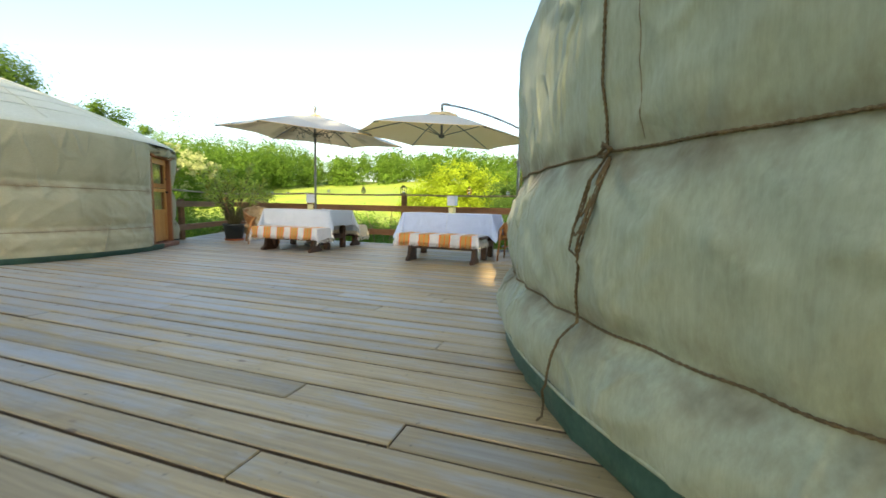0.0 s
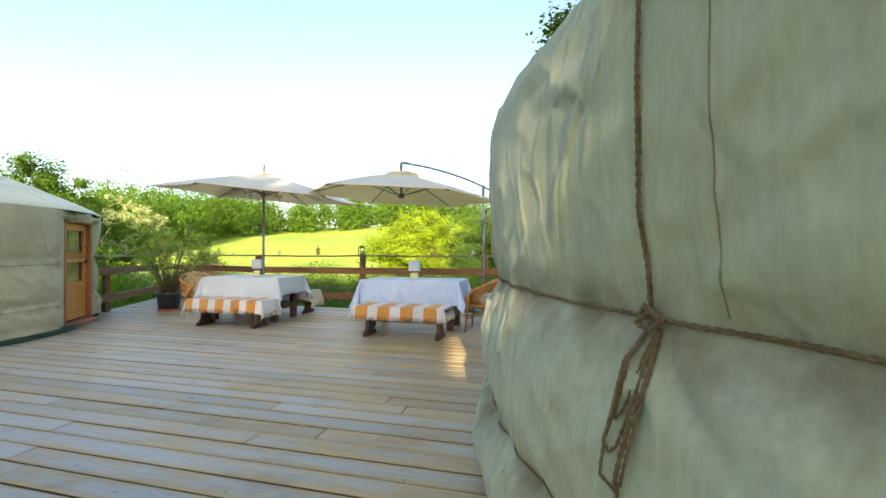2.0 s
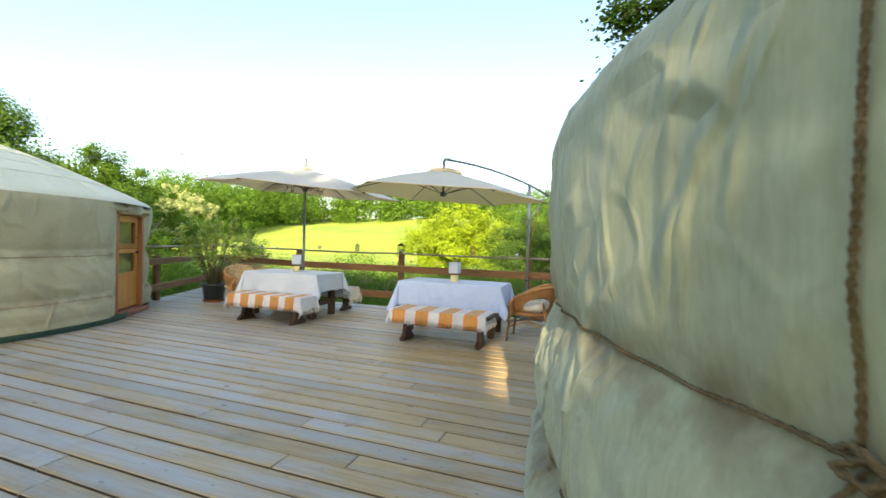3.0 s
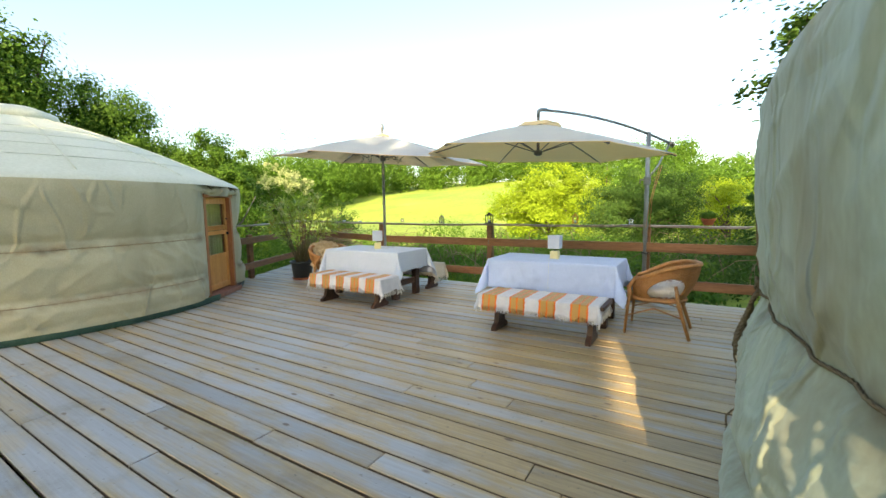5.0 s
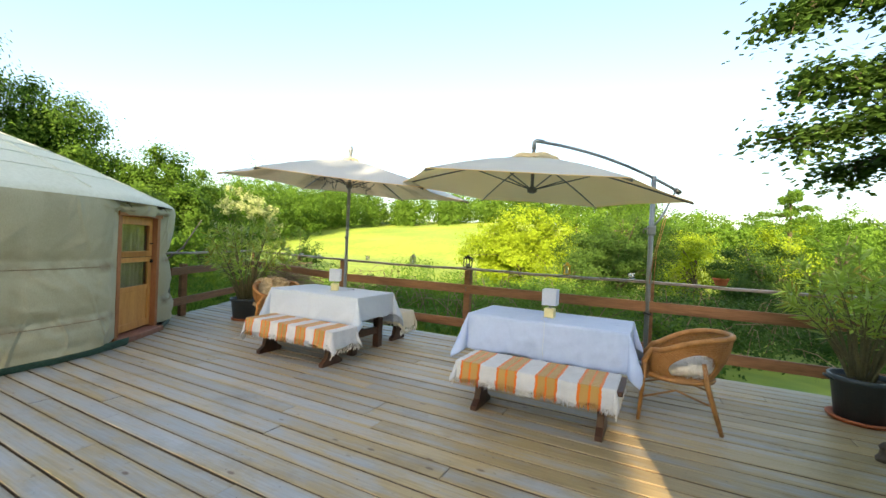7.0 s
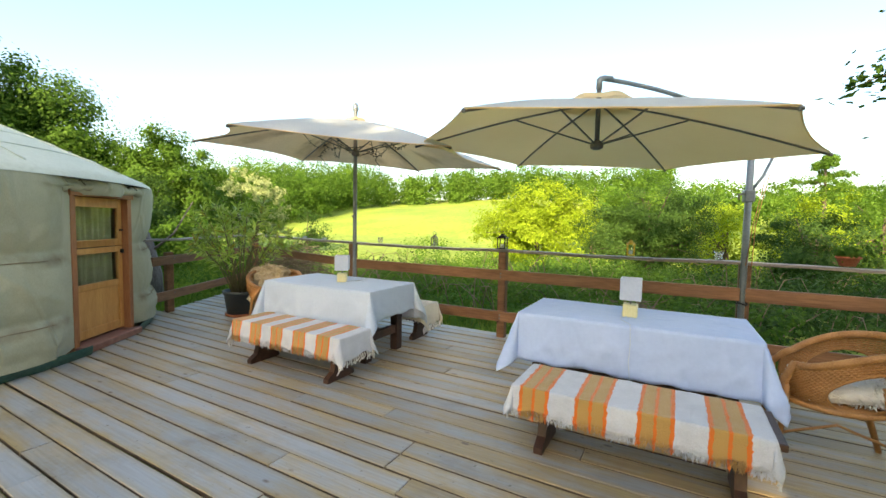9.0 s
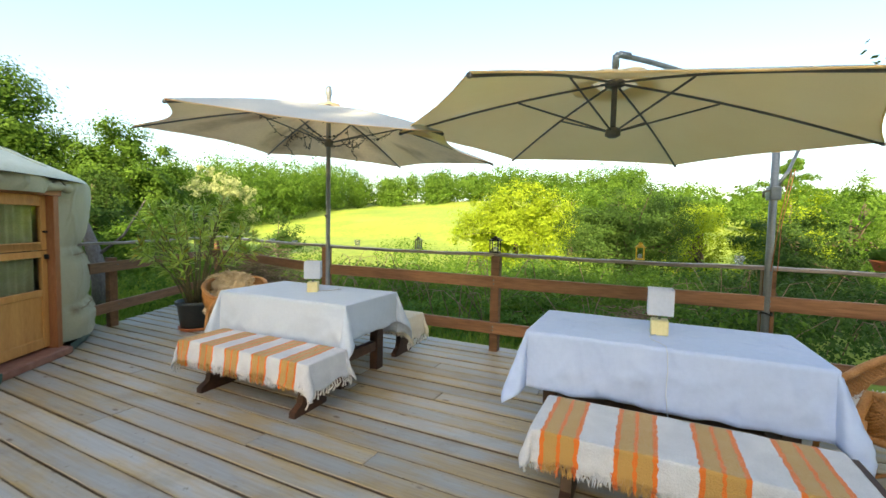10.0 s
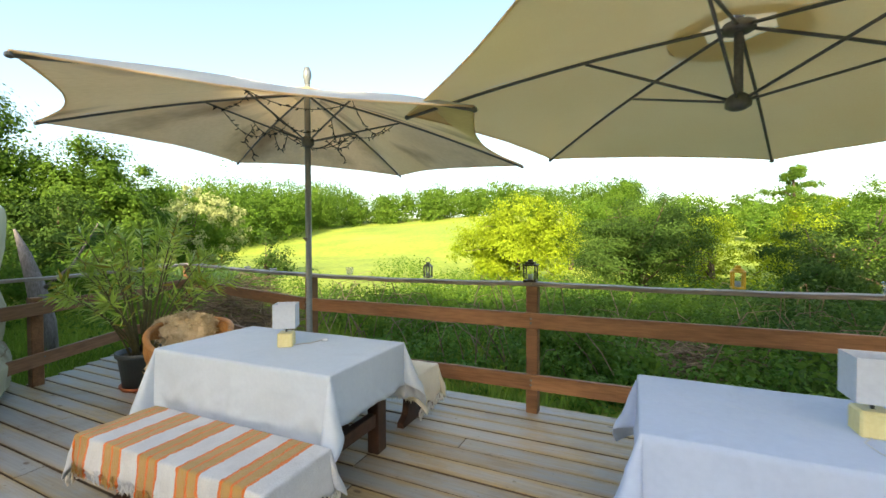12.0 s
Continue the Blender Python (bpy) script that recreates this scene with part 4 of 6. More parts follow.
def fold_at(w, h, seed, ropes):
    """How far the canvas stands out at an angle and height, in folds: slack, slanting creases and gathers at the ropes."""
    s = w * 3.4
    mask = min(1.0, max(0.0, 0.5 + 1.1 * noise.noise(Vector((s * 0.9, h * 1.1, seed + 11)))))
    f = 0.35 * noise.noise(Vector((s * 1.2 + h * 0.8, h * 1.4, seed)))
    f += mask * 1.4 * crease(s * 1.7 + h * 2.6, h * 1.3 - s * 0.5, seed + 3)
    f += (1 - mask) * 1.2 * crease(s * 2.2 - h * 3.0, h * 1.0, seed + 5)
    f += 1.1 * mask * crease(s * 3.6 + h * 4.4, h * 2.4, seed + 8) + 0.9 * (1 - mask) * crease(s * 4.2 - h * 3.2, h * 2.8, seed + 9)
    f += 0.55 * crease(s * 8 + h * 5, h * 5, seed + 17) * mask + 0.15 * noise.noise(Vector((s * 7, h * 4, seed + 7)))
    f *= 1 - 0.6 * smooth_step(1.15, 1.4, h)
    for rh in ropes:
        g = math.exp(-abs(h - rh) / 0.09)
        f = f * (1 - 0.6 * g) + 0.6 * g * math.sin(s * 19 + 5 * noise.noise(Vector((s * 1.3, seed, rh)))) * (0.3 + mask)
    return f


def skin(profile, a0, a1, n, centre_r, folds=0.012, seed=0.0, scale=1.0, ropes=(), pinch=()):
    """A cloth surface of revolution between two angles, with hanging folds, creases and gathers at the ropes; profile: (height, radius)."""
    verts, faces = [], []
    zz = []
    for i in range(len(profile) - 1):
        steps = max(1, int((profile[i + 1][0] - profile[i][0]) / 0.024)) if n > 150 else 1
        for k in range(steps):
            u = k / steps
            zz.append((profile[i][0] * (1 - u) + profile[i + 1][0] * u, profile[i][1] * (1 - u) + profile[i + 1][1] * u))
    zz.append(profile[-1])
    for h, r in zz:
        for k in range(n + 1):
            w = a0 + (a1 - a0) * k / n
            rr = (r + folds * fold_at(w, h, seed, ropes)) * scale
            for q in pinch:
                k2 = math.exp(-((w - q) / 0.09) ** 2)
                rr = rr * (1 - k2) + (2.935 if h < 1.75 else 3.02 - (h - 1.75) * 0.5) * k2
            verts.append((rr * math.cos(w), rr * math.sin(w), h))
    m = n + 1
    for i in range(len(zz) - 1):
        for k in range(n):
            faces.append((i * m + k, i * m + k + 1, (i + 1) * m + k + 1, (i + 1) * m + k))
    return verts, faces


def ring_rope(h, r, a0, a1, n=120, seed=0.0, dip=0.006, folds=0.0, cloth=0.0, ropes=()):
    """A line round the tent at height h that lies on the canvas."""
    out = []
    for k in range(n + 1):
        w = a0 + (a1 - a0) * k / n
        z = h + dip * wob(k * 0.7, seed, 2, 0.25)
        rr = r + (folds * fold_at(w, z, cloth, ropes) if folds else 0.0)
        out.append((rr * math.cos(w), rr * math.sin(w), z))
    return out


def rope_parts(root, points, rad=0.011, name="rope", turns=22.0, material=None):
    """A two-strand twisted rope along points."""
    pts = [Vector(p) for p in points]
    fine, dist = [], 0.0
    for a, b in zip(pts, pts[1:]):
        k = max(2, int((b - a).length / 0.0115))
        for i in range(k):
            fine.append((a.lerp(b, i / k), (b - a).normalized(), dist + (b - a).length * i / k))
        dist += (b - a).length
    data = []
    for ph in (0, math.pi):
        line = []
        for p, d, s in fine:
            sd = d.cross(Vector((0.3, 0.2, 1))).normalized()
            up = d.cross(sd)
            w = s * 2 * math.pi * turns + ph
            line.append(p + (sd * math.cos(w) + up * math.sin(w)) * rad * 0.5)
        data.append(tube_data(line, rad * 0.62, 4))
    return mesh_part(name, *joined(data), material or M_ROPE, root, smooth=True)


def roof_profile(shoulder, r0, apex, crown, steep=1.0):
    """From the shoulder over a rounded eave up the roof to its crown."""
    out = [(shoulder + 0.0, r0), (shoulder + 0.07 * steep, r0 - 0.03), (shoulder + 0.14 * steep, r0 - 0.09), (shoulder + 0.21 * steep, r0 - 0.18)]
    h0, q0 = out[-1]
    for i in range(1, 13):
        u = i / 12
        out.append((h0 + (apex - h0) * (u + 0.06 * math.sin(u * math.pi)), q0 + (crown - q0) * u))
    return out


def near_r(h, r):
    """The wider tent's radius where the common profile has r."""
    return 3.54 + (r - 2.932) * (0.55 if h > 1.065 else 1.0)


SEAMS = [radians(203.4)]


def near_tent():
    root = thing("tent", Matrix.Translation((4.40, 3.30, 0)), "round grey-green canvas tent tied with ropes over a dark green base", "tent")
    part_a, part_b = radians(100), radians(265)
    ropes, deep = (1.065, 0.455), 0.020
    spans = ((part_a, part_b, 380), (part_b, part_a + 2 * math.pi, 90))
    wall = [(h, near_r(h, r)) for h, r in WALL]
    for a0, a1, n in spans:
        v, f = skin(wall, a0, a1, n, 3, deep, 0.0, 1.0, ropes)
        mesh_part("wall_canvas", v, f, M_CANVAS, root, smooth=True)
    roof = [wall[-1], (1.82, 3.600), (1.90, 3.575), (1.97, 3.515), (2.05, 3.425), (2.25, 3.19), (2.5, 2.885), (2.9, 2.375), (4.15, 0.4)]
    for a0, a1, n in spans:
        v, f = skin(roof, a0, a1, n, 3, deep, 0.0, 1.0, ropes)
        mesh_part("roof_canvas", v, f, M_CANVAS, root, smooth=True)
    v, f = lathe([(0.45, 4.08), (0.42, 4.2), (0.25, 4.3), (0.02, 4.34)], 32)
    mesh_part("crown_cap", v, f, M_CANVAS, root, smooth=True)
    v, f = skin([(h, near_r(h, r)) for h, r in ((0.0, 3.0), (0.04, 3.022), (0.1, 3.03), (0.165, 3.03))], 0, 2 * math.pi, 300, 3, 0.012, 9.0)
    mesh_part("base_band", v, f, M_GREEN, root, "dark green tarpaulin band", True)
    tube("hem", ring_rope(0.16, near_r(0.16, 3.055), 0, 2 * math.pi - 0.01, 200, dip=0.008), 0.007, M_CANVAS, root, "pale stitched hem", 6, True)
    rope_parts(root, ring_rope(1.065, near_r(1.065, 2.938), radians(95), radians(268), 420, 0.0, 0.003, deep, 0.0, ropes), 0.0062)
    rope_parts(root, ring_rope(0.455, near_r(0.455, 2.977), radians(95), radians(268), 420, 5, 0.003, deep, 0.0, ropes), 0.0056)
    hs, rs = [h for h, r in WALL], [r for h, r in WALL]

    def roof_rope(w0, side, thick=0.0062):
        """A rope down from the roof to the waist, its knot, hanging loops and tail; side: which way they lean."""
        def pt(h, out, dw=0.0):
            r = near_r(h, float(np.interp(h, hs, rs))) + out + deep * fold_at(w0 + dw, h, 0.0, ropes)
            return Vector((r * math.cos(w0 + dw), r * math.sin(w0 + dw), h))

        down = []
        for i, (h, r) in enumerate(reversed(roof[:8])):
            r += 0.012 + deep * fold_at(w0, h, 0.0, ropes)
            down.append(Vector((r * math.cos(w0 + 0.003 * math.sin(i)), r * math.sin(w0 + 0.003 * math.sin(i)), h)))
        down += [pt(h, 0.011, 0.002 * math.sin(9 * h)) for h in (1.6, 1.45, 1.3, 1.18)] + [pt(1.075, 0.018, -0.003)]
        rope_parts(root, down, 0.0062)
        rope_parts(root, [pt(1.075, 0.02, -0.010), pt(1.095, 0.035, -0.002), pt(1.07, 0.042, 0.010), pt(1.045, 0.04, 0.004), pt(1.055, 0.044, -0.008), pt(1.085, 0.035, 0.004), pt(1.06, 0.036, 0.014)], 0.0075, "knot")
        lean = lambda h, k: side * k * (1.06 - h)
        for low, k, wide in ((0.77, 0.036, 0.006), (0.70, 0.018, 0.009), (0.84, 0.05, 0.004)):
            rope_parts(root, [pt(1.06, 0.02), pt(0.97, 0.03, lean(0.97, k) - wide), pt(low + 0.09, 0.02, lean(low + 0.09, k) - wide), pt(low + 0.02, 0.018, lean(low, k) - wide * 0.8), pt(low, 0.018, lean(low, k)),
                              pt(low + 0.02, 0.018, lean(low, k) + wide * 0.8), pt(low + 0.10, 0.02, lean(low + 0.10, k) + wide), pt(0.98, 0.028, lean(0.98, k) + wide), pt(1.06, 0.02, 0.006)], thick, "loop")
        tail = [pt(float(h), 0.024, side * float(np.interp(h, (0.1, 0.16, 0.3, 0.45, 0.6, 0.76, 0.95, 1.05), (0.052, 0.044, 0.028, 0.016, 0.008, 0.0, -0.006, -0.006)))) for h in np.arange(1.04, 0.12, -0.035)]
        rope_parts(root, tail + [pt(0.07, 0.02, side * 0.054), pt(0.016, 0.028, side * 0.050), pt(0.012, 0.07, side * 0.042)], 0.0062, "tail")

    for w in SEAMS:
        seam = []
        for h in np.arange(1.09, 1.75, 0.02):
            r = near_r(h, float(np.interp(h, hs, rs))) - 0.001 + deep * fold_at(w, h, 0.0, ropes)
            seam.append((r * math.cos(w), r * math.sin(w), h))
        tube("seam", seam, 0.0024, M_SEAM, root, "brown stitched upright seam", 6)
    roof_rope(math.atan2(2.046 - 3.30, 1.103 - 4.40), -1, 0.0048)
    roof_rope(math.atan2(4.601 - 3.30, 1.129 - 4.40), -1, 0.011)
    return root


near_tent()


def far_tent():
    c = Vector((-8.28, 6.25, 0))
    root = thing("tent", Matrix.Translation(c), "round beige canvas tent with a wooden door and green base", "tent")
    R = 3.07 / 3.01
    door = math.atan2(1.335, 2.625)
    half = 0.142
    wall = [(0.085, 3.045)] + [(h * 1.045, r) for h, r in WALL]
    a0, a1 = door + half, door - half + 2 * math.pi
    for b0, b1, n in ((a0, a0 + 0.9, 100), (a1 - 2.2, a1, 260), (a0 + 0.9, a1 - 2.2, 90)):
        v, f = skin(wall, b0, b1, n, 3, 0.016, 20.0, R, (1.02, 0.41), (door + half, door - half, door - half + 2 * math.pi))
        mesh_part("wall_canvas", v, f, M_CANVAS_BEIGE, root, smooth=True)
    v, f = skin([(h, r) for h, r in wall if h > 1.65], door - half, door + half, 20, 3, 0.016, 20.0, R, (), (door + half, door - half))
    mesh_part("wall_canvas", v, f, M_CANVAS_BEIGE, root, smooth=True)
    roof = roof_profile(1.75 * 1.045, 3.035, 2.9, 0.5, 0.6)
    v, f = skin(roof, 0, 2 * math.pi, 300, 3, 0.016, 20.0, R)
    mesh_part("roof_canvas", v, f, M_ROOF, root, "pale canvas roof", True)
    on_roof = lambda w, h, r: ((r + 0.016 * fold_at(w, h, 20.0, ())) * R * math.cos(w), (r + 0.016 * fold_at(w, h, 20.0, ())) * R * math.sin(w), h + 0.004)
    for h, r in (roof[5], roof[7], roof[9], roof[11]):
        tube("roof_seam", [on_roof(2 * math.pi * k / 160, h, r) for k in range(160)], 0.006, M_ROOF, root, "stitched roof seam", 5, True)
    for k in range(14):
        tube("roof_rib", [on_roof(2 * math.pi * (k + 0.4) / 14, h, r) for h, r in roof[3:]], 0.010, M_ROOF, root, "pole ridge under the roof canvas", 6)
    v, f = lathe([(0.55, 2.88), (0.5, 3.0), (0.25, 3.1), (0.02, 3.14)], 32)
    mesh_part("crown_cap", v, f, M_ROOF, root, smooth=True)
    v, f = skin([(0.0, 3.0), (0.03, 3.02), (0.06, 3.03), (0.08, 3.03), (0.10, 3.03)], a0, a1, 260, 3, 0.008, 19.0, R)
    mesh_part("base_band", v, f, M_GREEN, root, "dark green tarpaulin band", True)
    for h in (1.0, 0.39):
        r = float(np.interp(h + 0.02, [q for q, _ in wall], [q for _, q in wall]))
        rope_parts(root, [(x * R, y * R, z) for x, y, z in ring_rope(h + 0.02, r + 0.004, a1 - 2.2, a1 - 0.12, 260, 3, 0.003, 0.016, 20.0, (1.02, 0.41))], 0.006, material=M_ROPE_PALE)
        rope_parts(root, [(x * R, y * R, z) for x, y, z in ring_rope(h + 0.02, r + 0.004, a0 + 0.12, a0 + 0.8, 80, 4, 0.003, 0.016, 20.0, (1.02, 0.41))], 0.006, material=M_ROPE_PALE)


far_tent()


def tent_door():
    """The split pine door in its red-brown frame, set in the tent's wall. Local x runs along the wall, y inwards."""
    mid = Vector((-5.655, 7.585, 0))
    u = Vector((-0.34, 0.81, 0)).normalized()
    m = Matrix(((u.x, -u.y, 0, mid.x), (u.y, u.x, 0, mid.y), (0, 0, 1, 0), (0, 0, 0, 1)))
    root = thing("door_1", m, "closed varnished pine split door with two glazed panes and green curtains", "door", kind="structure")
    W, H = 0.435, 1.66
    for s in (-1, 1):
        part("jamb", boxed(s * W - 0.035, s * W + 0.035, 0.0, 0.16, 0.0, H, bevel=0.004), M_FRAME, root)
    part("lintel", boxed(-W - 0.05, W + 0.05, -0.02, 0.17, H, H + 0.06, bevel=0.004), M_FRAME, root)
    part("sill", boxed(-W - 0.03, W + 0.03, -0.10, 0.14, 0.002, 0.075, bevel=0.008), M_SILL, root, "worn reddish wooden sill")
    w = W - 0.038
    leaf = new("leaf")
    leaf.parent = root
    for z0, z1, pane0, pane1 in ((0.10, 1.095, 0.70, 1.03), (1.105, H - 0.004, 1.185, 1.55)):
        for s in (-1, 1):
            part("stile", boxed(s * (w - 0.035) - 0.035, s * (w - 0.035) + 0.035, 0.07, 0.11, z0, z1, bevel=0.004), M_DOOR, leaf)
        for a, b in ((z0, z0 + (0.07 if z0 > 1 else 0.10)), (pane1 + 0.0, z1), (pane0 - 0.07, pane0)):
            if b - a > 0.01:
                part("cross_rail", boxed(-w + 0.07, w - 0.07, 0.072, 0.108, a, b, bevel=0.004), M_DOOR, leaf)
        glass = part("pane", boxed(-w + 0.065, w - 0.065, 0.088, 0.092, pane0, pane1), M_GLASS, leaf)
        glass.visible_shadow = False
    part("door_panel", boxed(-w + 0.065, w - 0.065, 0.084, 0.098, 0.19, 0.64), M_DOOR, leaf)
    part("handle", boxed(w - 0.05, w - 0.02, 0.035, 0.07, 1.01, 1.06, bevel=0.006), M_BLACK, leaf, "black metal latch")
    part("handle", boxed(w - 0.06, w - 0.01, 0.045, 0.07, 1.28, 1.30, bevel=0.006), M_BLACK, leaf, "black metal latch")
    for z0, z1 in ((0.66, 1.08), (1.15, 1.6)):
        n = 60
        v = []
        for k in range(n + 1):
            x = -w + 0.06 + (2 * w - 0.12) * k / n
            y = 0.16 + 0.018 * math.sin(k * 0.75) + 0.01 * math.sin(k * 0.31)
            v += [(x, y, z0), (x, y, z1)]
        mesh_part("curtain", v, [(2 * k, 2 * k + 2, 2 * k + 3, 2 * k + 1) for k in range(n)], M_CURTAIN, root, "gathered olive green curtain", True)
    # a near-black sheet stands in for the unlit room behind the door
    part("unlit_room_sheet", boxed(-W, W, 0.24, 0.26, 0.0, H), M_DARK, root)
    # rolled-up door flap above
    pts = [(-0.62 + 1.24 * k / 24, -0.06 + 0.05 * (2 * k / 24 - 1) ** 2 + 0.012 * math.sin(k * 1.9), 1.755 + 0.012 * math.sin(k * 1.3) - 0.03 * (k < 2)) for k in range(25)]
    tube("rolled_flap", pts, [0.045 + 0.012 * math.sin(k * 2.3) for k in range(25)], M_CANVAS_BEIGE, root, "rolled canvas door flap", 10)
    for s in (-0.42, 0.0, 0.4):
        tube("flap_tie", [(s, -0.115, 1.77), (s + 0.01, -0.06, 1.82), (s + 0.015, 0.0, 1.78)], 0.007, M_ROPE, root, sides=6)
    return root


tent_door()


# ---- cloths ----
def cloth_data(hx, hy, ox, oy, z, step=0.035, seed=0.0, flare=0.10, ripple=0.05, hem=0.0, flap=0.42):
    """A cloth over a table of half sizes hx, hy, hanging by ox, oy past its edges; its corners fall in cones."""
    xs = np.linspace(-hx - ox, hx + ox, max(8, int((hx + ox) * 2 / step)))
    ys = np.linspace(-hy - oy, hy + oy, max(6, int((hy + oy) * 2 / step)))
    crisp = lambda vals, half: np.unique(np.concatenate([vals[np.abs(np.abs(vals) - half) > 0.007]] + [[s * (half - 0.006), s * half, s * (half + 0.005)] for s in (-1, 1)]))
    xs, ys = crisp(xs, hx), crisp(ys, hy)
    verts, faces, uvs = [], [], []
    for y in ys:
        for x in xs:
            ex, ey = max(0.0, abs(x) - hx), max(0.0, abs(y) - hy)
            bx, by = max(-hx, min(hx, x)), max(-hy, min(hy, y))
            d = math.hypot(ex, ey)
            if d < 1e-6:
                p = (x, y, z + 0.003 * wob(x, y, seed, 3) + 0.0015 * wob(x, y, seed, 9) + 0.003 * max(0.0, 1 - abs(x - 0.06 * wob(y, 0, seed, 2)) * 60) + 0.002 * max(0.0, 1 - abs(y) * 60))
            else:
                sx, sy = math.copysign(1, x), math.copysign(1, y)
                a = math.atan2(ey, ex)
                s = bx * sy - by * sx + a * 0.12
                fold = 0.9 * max(0.0, 1 - abs(wob(bx * 3 + d * 2, by * 3 - d * 3, seed + 5, 2.0)) * 4) + math.sin(s * 11 + seed + 2.2 * wob(bx, by, seed, 2.2)) * 0.5 + wob(bx * 3, by * 3, seed + d, 1.6)
                hang = flare + ripple * fold * min(1, d / 0.15)
                r = 0.006 + d * hang
                drop = d * math.sqrt(max(0.05, 1 - hang * hang)) - 0.004
                if ex > 0 and ey > 0:
                    # past a corner the cloth stands out in a folded flap that hangs to a point
                    u = a / (math.pi / 2)
                    th = flap * (1 - abs(2 * u - 1)) ** 0.85
                    way = radians(38 + 16 * wob(bx, by, seed, 5))
                    out, side = d * math.sin(th), 0.16 * d * math.sin(2 * math.pi * u)
                    px = r * math.cos(a) + out * math.cos(way) + side * math.sin(way)
                    py = r * math.sin(a) + out * math.sin(way) - side * math.cos(way)
                    drop = d * math.cos(th) - 0.004
                    p = (bx + sx * px, by + sy * py, z - max(0.0, drop))
                else:
                    drop = max(0.0, drop * (1 + hem * wob(bx * 6, by * 6, seed, 1.5)))
                    p = (bx + sx * r * math.cos(a), by + sy * r * math.sin(a), z - drop)
            verts.append(p)
            uvs.append((x, y))
    m = len(xs)
    for j in range(len(ys) - 1):
        for i in range(m - 1):
            faces.append((j * m + i, j * m + i + 1, (j + 1) * m + i + 1, (j + 1) * m + i))
    return verts, faces, uvs


def cloth_part(name, data, material, parent, label="", thick=0.004):
    v, f, uv = data
    ob = mesh_part(name, v, f, material, parent, label, True)
    layer = ob.data.uv_layers.new(name="UVMap")
    idx = np.empty(len(ob.data.loops), dtype=np.int32)
    ob.data.loops.foreach_get("vertex_index", idx)
    layer.data.foreach_set("uv", np.array(uv)[idx].ravel())
    md = ob.modifiers.new("thickness", "SOLIDIFY")
    md.thickness, md.offset = thick, 1.0
    return ob


def at(x, y, deg, z=0.0):
    return pose(x, y, z, 0, 0, deg)


# ---- tables ----
def table(x, y, deg, L, W, label):
    root = thing("dining_table", at(x, y, deg), label, "table", "tables on the deck")
    part("tabletop", boxed(-L / 2, L / 2, -W / 2, W / 2, 0.718, 0.755, bevel=0.006), M_DARKWOOD, root)
    for sx in (-1, 1):
        for sy in (-1, 1):
            cx, cy = sx * (L / 2 - 0.14), sy * (W / 2 - 0.12)
            part("leg", boxed(cx - 0.045, cx + 0.045, cy - 0.055, cy + 0.055, 0.0, 0.718, bevel=0.006), M_DARKWOOD, root)
        cx = sx * (L / 2 - 0.14)
        part("foot_rail", boxed(cx - 0.03, cx + 0.03, -W / 2 + 0.175, W / 2 - 0.175, 0.20, 0.29, bevel=0.005), M_DARKWOOD, root)
    part("stretcher", boxed(-L / 2 + 0.185, L / 2 - 0.185, -0.02, 0.02, 0.21, 0.29, bevel=0.005), M_DARKWOOD, root)
    return root


def tablecloth(x, y, deg, L, W, ox, oy, material, label, seed):
    root = thing("tablecloth", at(x, y, deg), label, "tablecloth", "tablecloths")
    cloth_part("cloth", cloth_data(L / 2 + 0.004, W / 2 + 0.004, ox, oy, 0.758, 0.024, seed, 0.035, 0.045, 0.05, 0.34), material, root)
    return root


TA, TB = (-3.14, 8.43, -10.0), (-0.14, 7.79, -11.0)
table(*TA, 1.48, 0.80, "dark-stained wooden table under a cream cloth")
table(*TB, 1.56, 0.74, "dark-stained wooden table under a white cloth")
tablecloth(*TA, 1.48, 0.80, 0.30, 0.42, M_CREAM, "cream cotton tablecloth hanging over the table's edges", 1.3)
tablecloth(*TB, 1.56, 0.74, 0.30, 0.37, M_CLOTH, "white cotton tablecloth with fold creases over the table", 4.1)


# ---- benches and throws ----
def bench(x, y, deg, L, label, z=0.43, half=0.17):
    root = thing("bench", at(x, y, deg), label, "bench", "benches beside the tables")
    part("seat", boxed(-L / 2, L / 2, -half, half, z - 0.04, z, bevel=0.006), M_DARKWOOD, root)
    for s in (-1, 1):
        cx = s * (L / 2 - 0.16)
        v, f = [], []
        prof = [(-0.175, 0.0), (-0.175, 0.04), (-0.10, 0.085), (-0.08, 0.16), (-0.08, 0.30), (-0.11, z - 0.04), (0.11, z - 0.04), (0.08, 0.30), (0.08, 0.16), (0.10, 0.085), (0.175, 0.04), (0.175, 0.0)]
        bm = bmesh.new()
        a = [bm.verts.new((cx - 0.028, py, pz)) for py, pz in prof]
        b = [bm.verts.new((cx + 0.028, py, pz)) for py, pz in prof]
        n = len(prof)
        for i in range(n):
            j = (i + 1) % n
            bm.faces.new((a[i], a[j], b[j], b[i]))
        for side in (a, b):
            # the ends as strips across, so that the outline stays hollow-free
            for i in range(n // 2 - 1):
                bm.faces.new((side[i], side[i + 1], side[n - 2 - i], side[n - 1 - i]))
        part("trestle", bm, M_DARKWOOD, root)
    part("stretcher", boxed(-L / 2 + 0.19, L / 2 - 0.19, -0.02, 0.02, 0.20, 0.29, bevel=0.004), M_DARKWOOD, root)
    return root


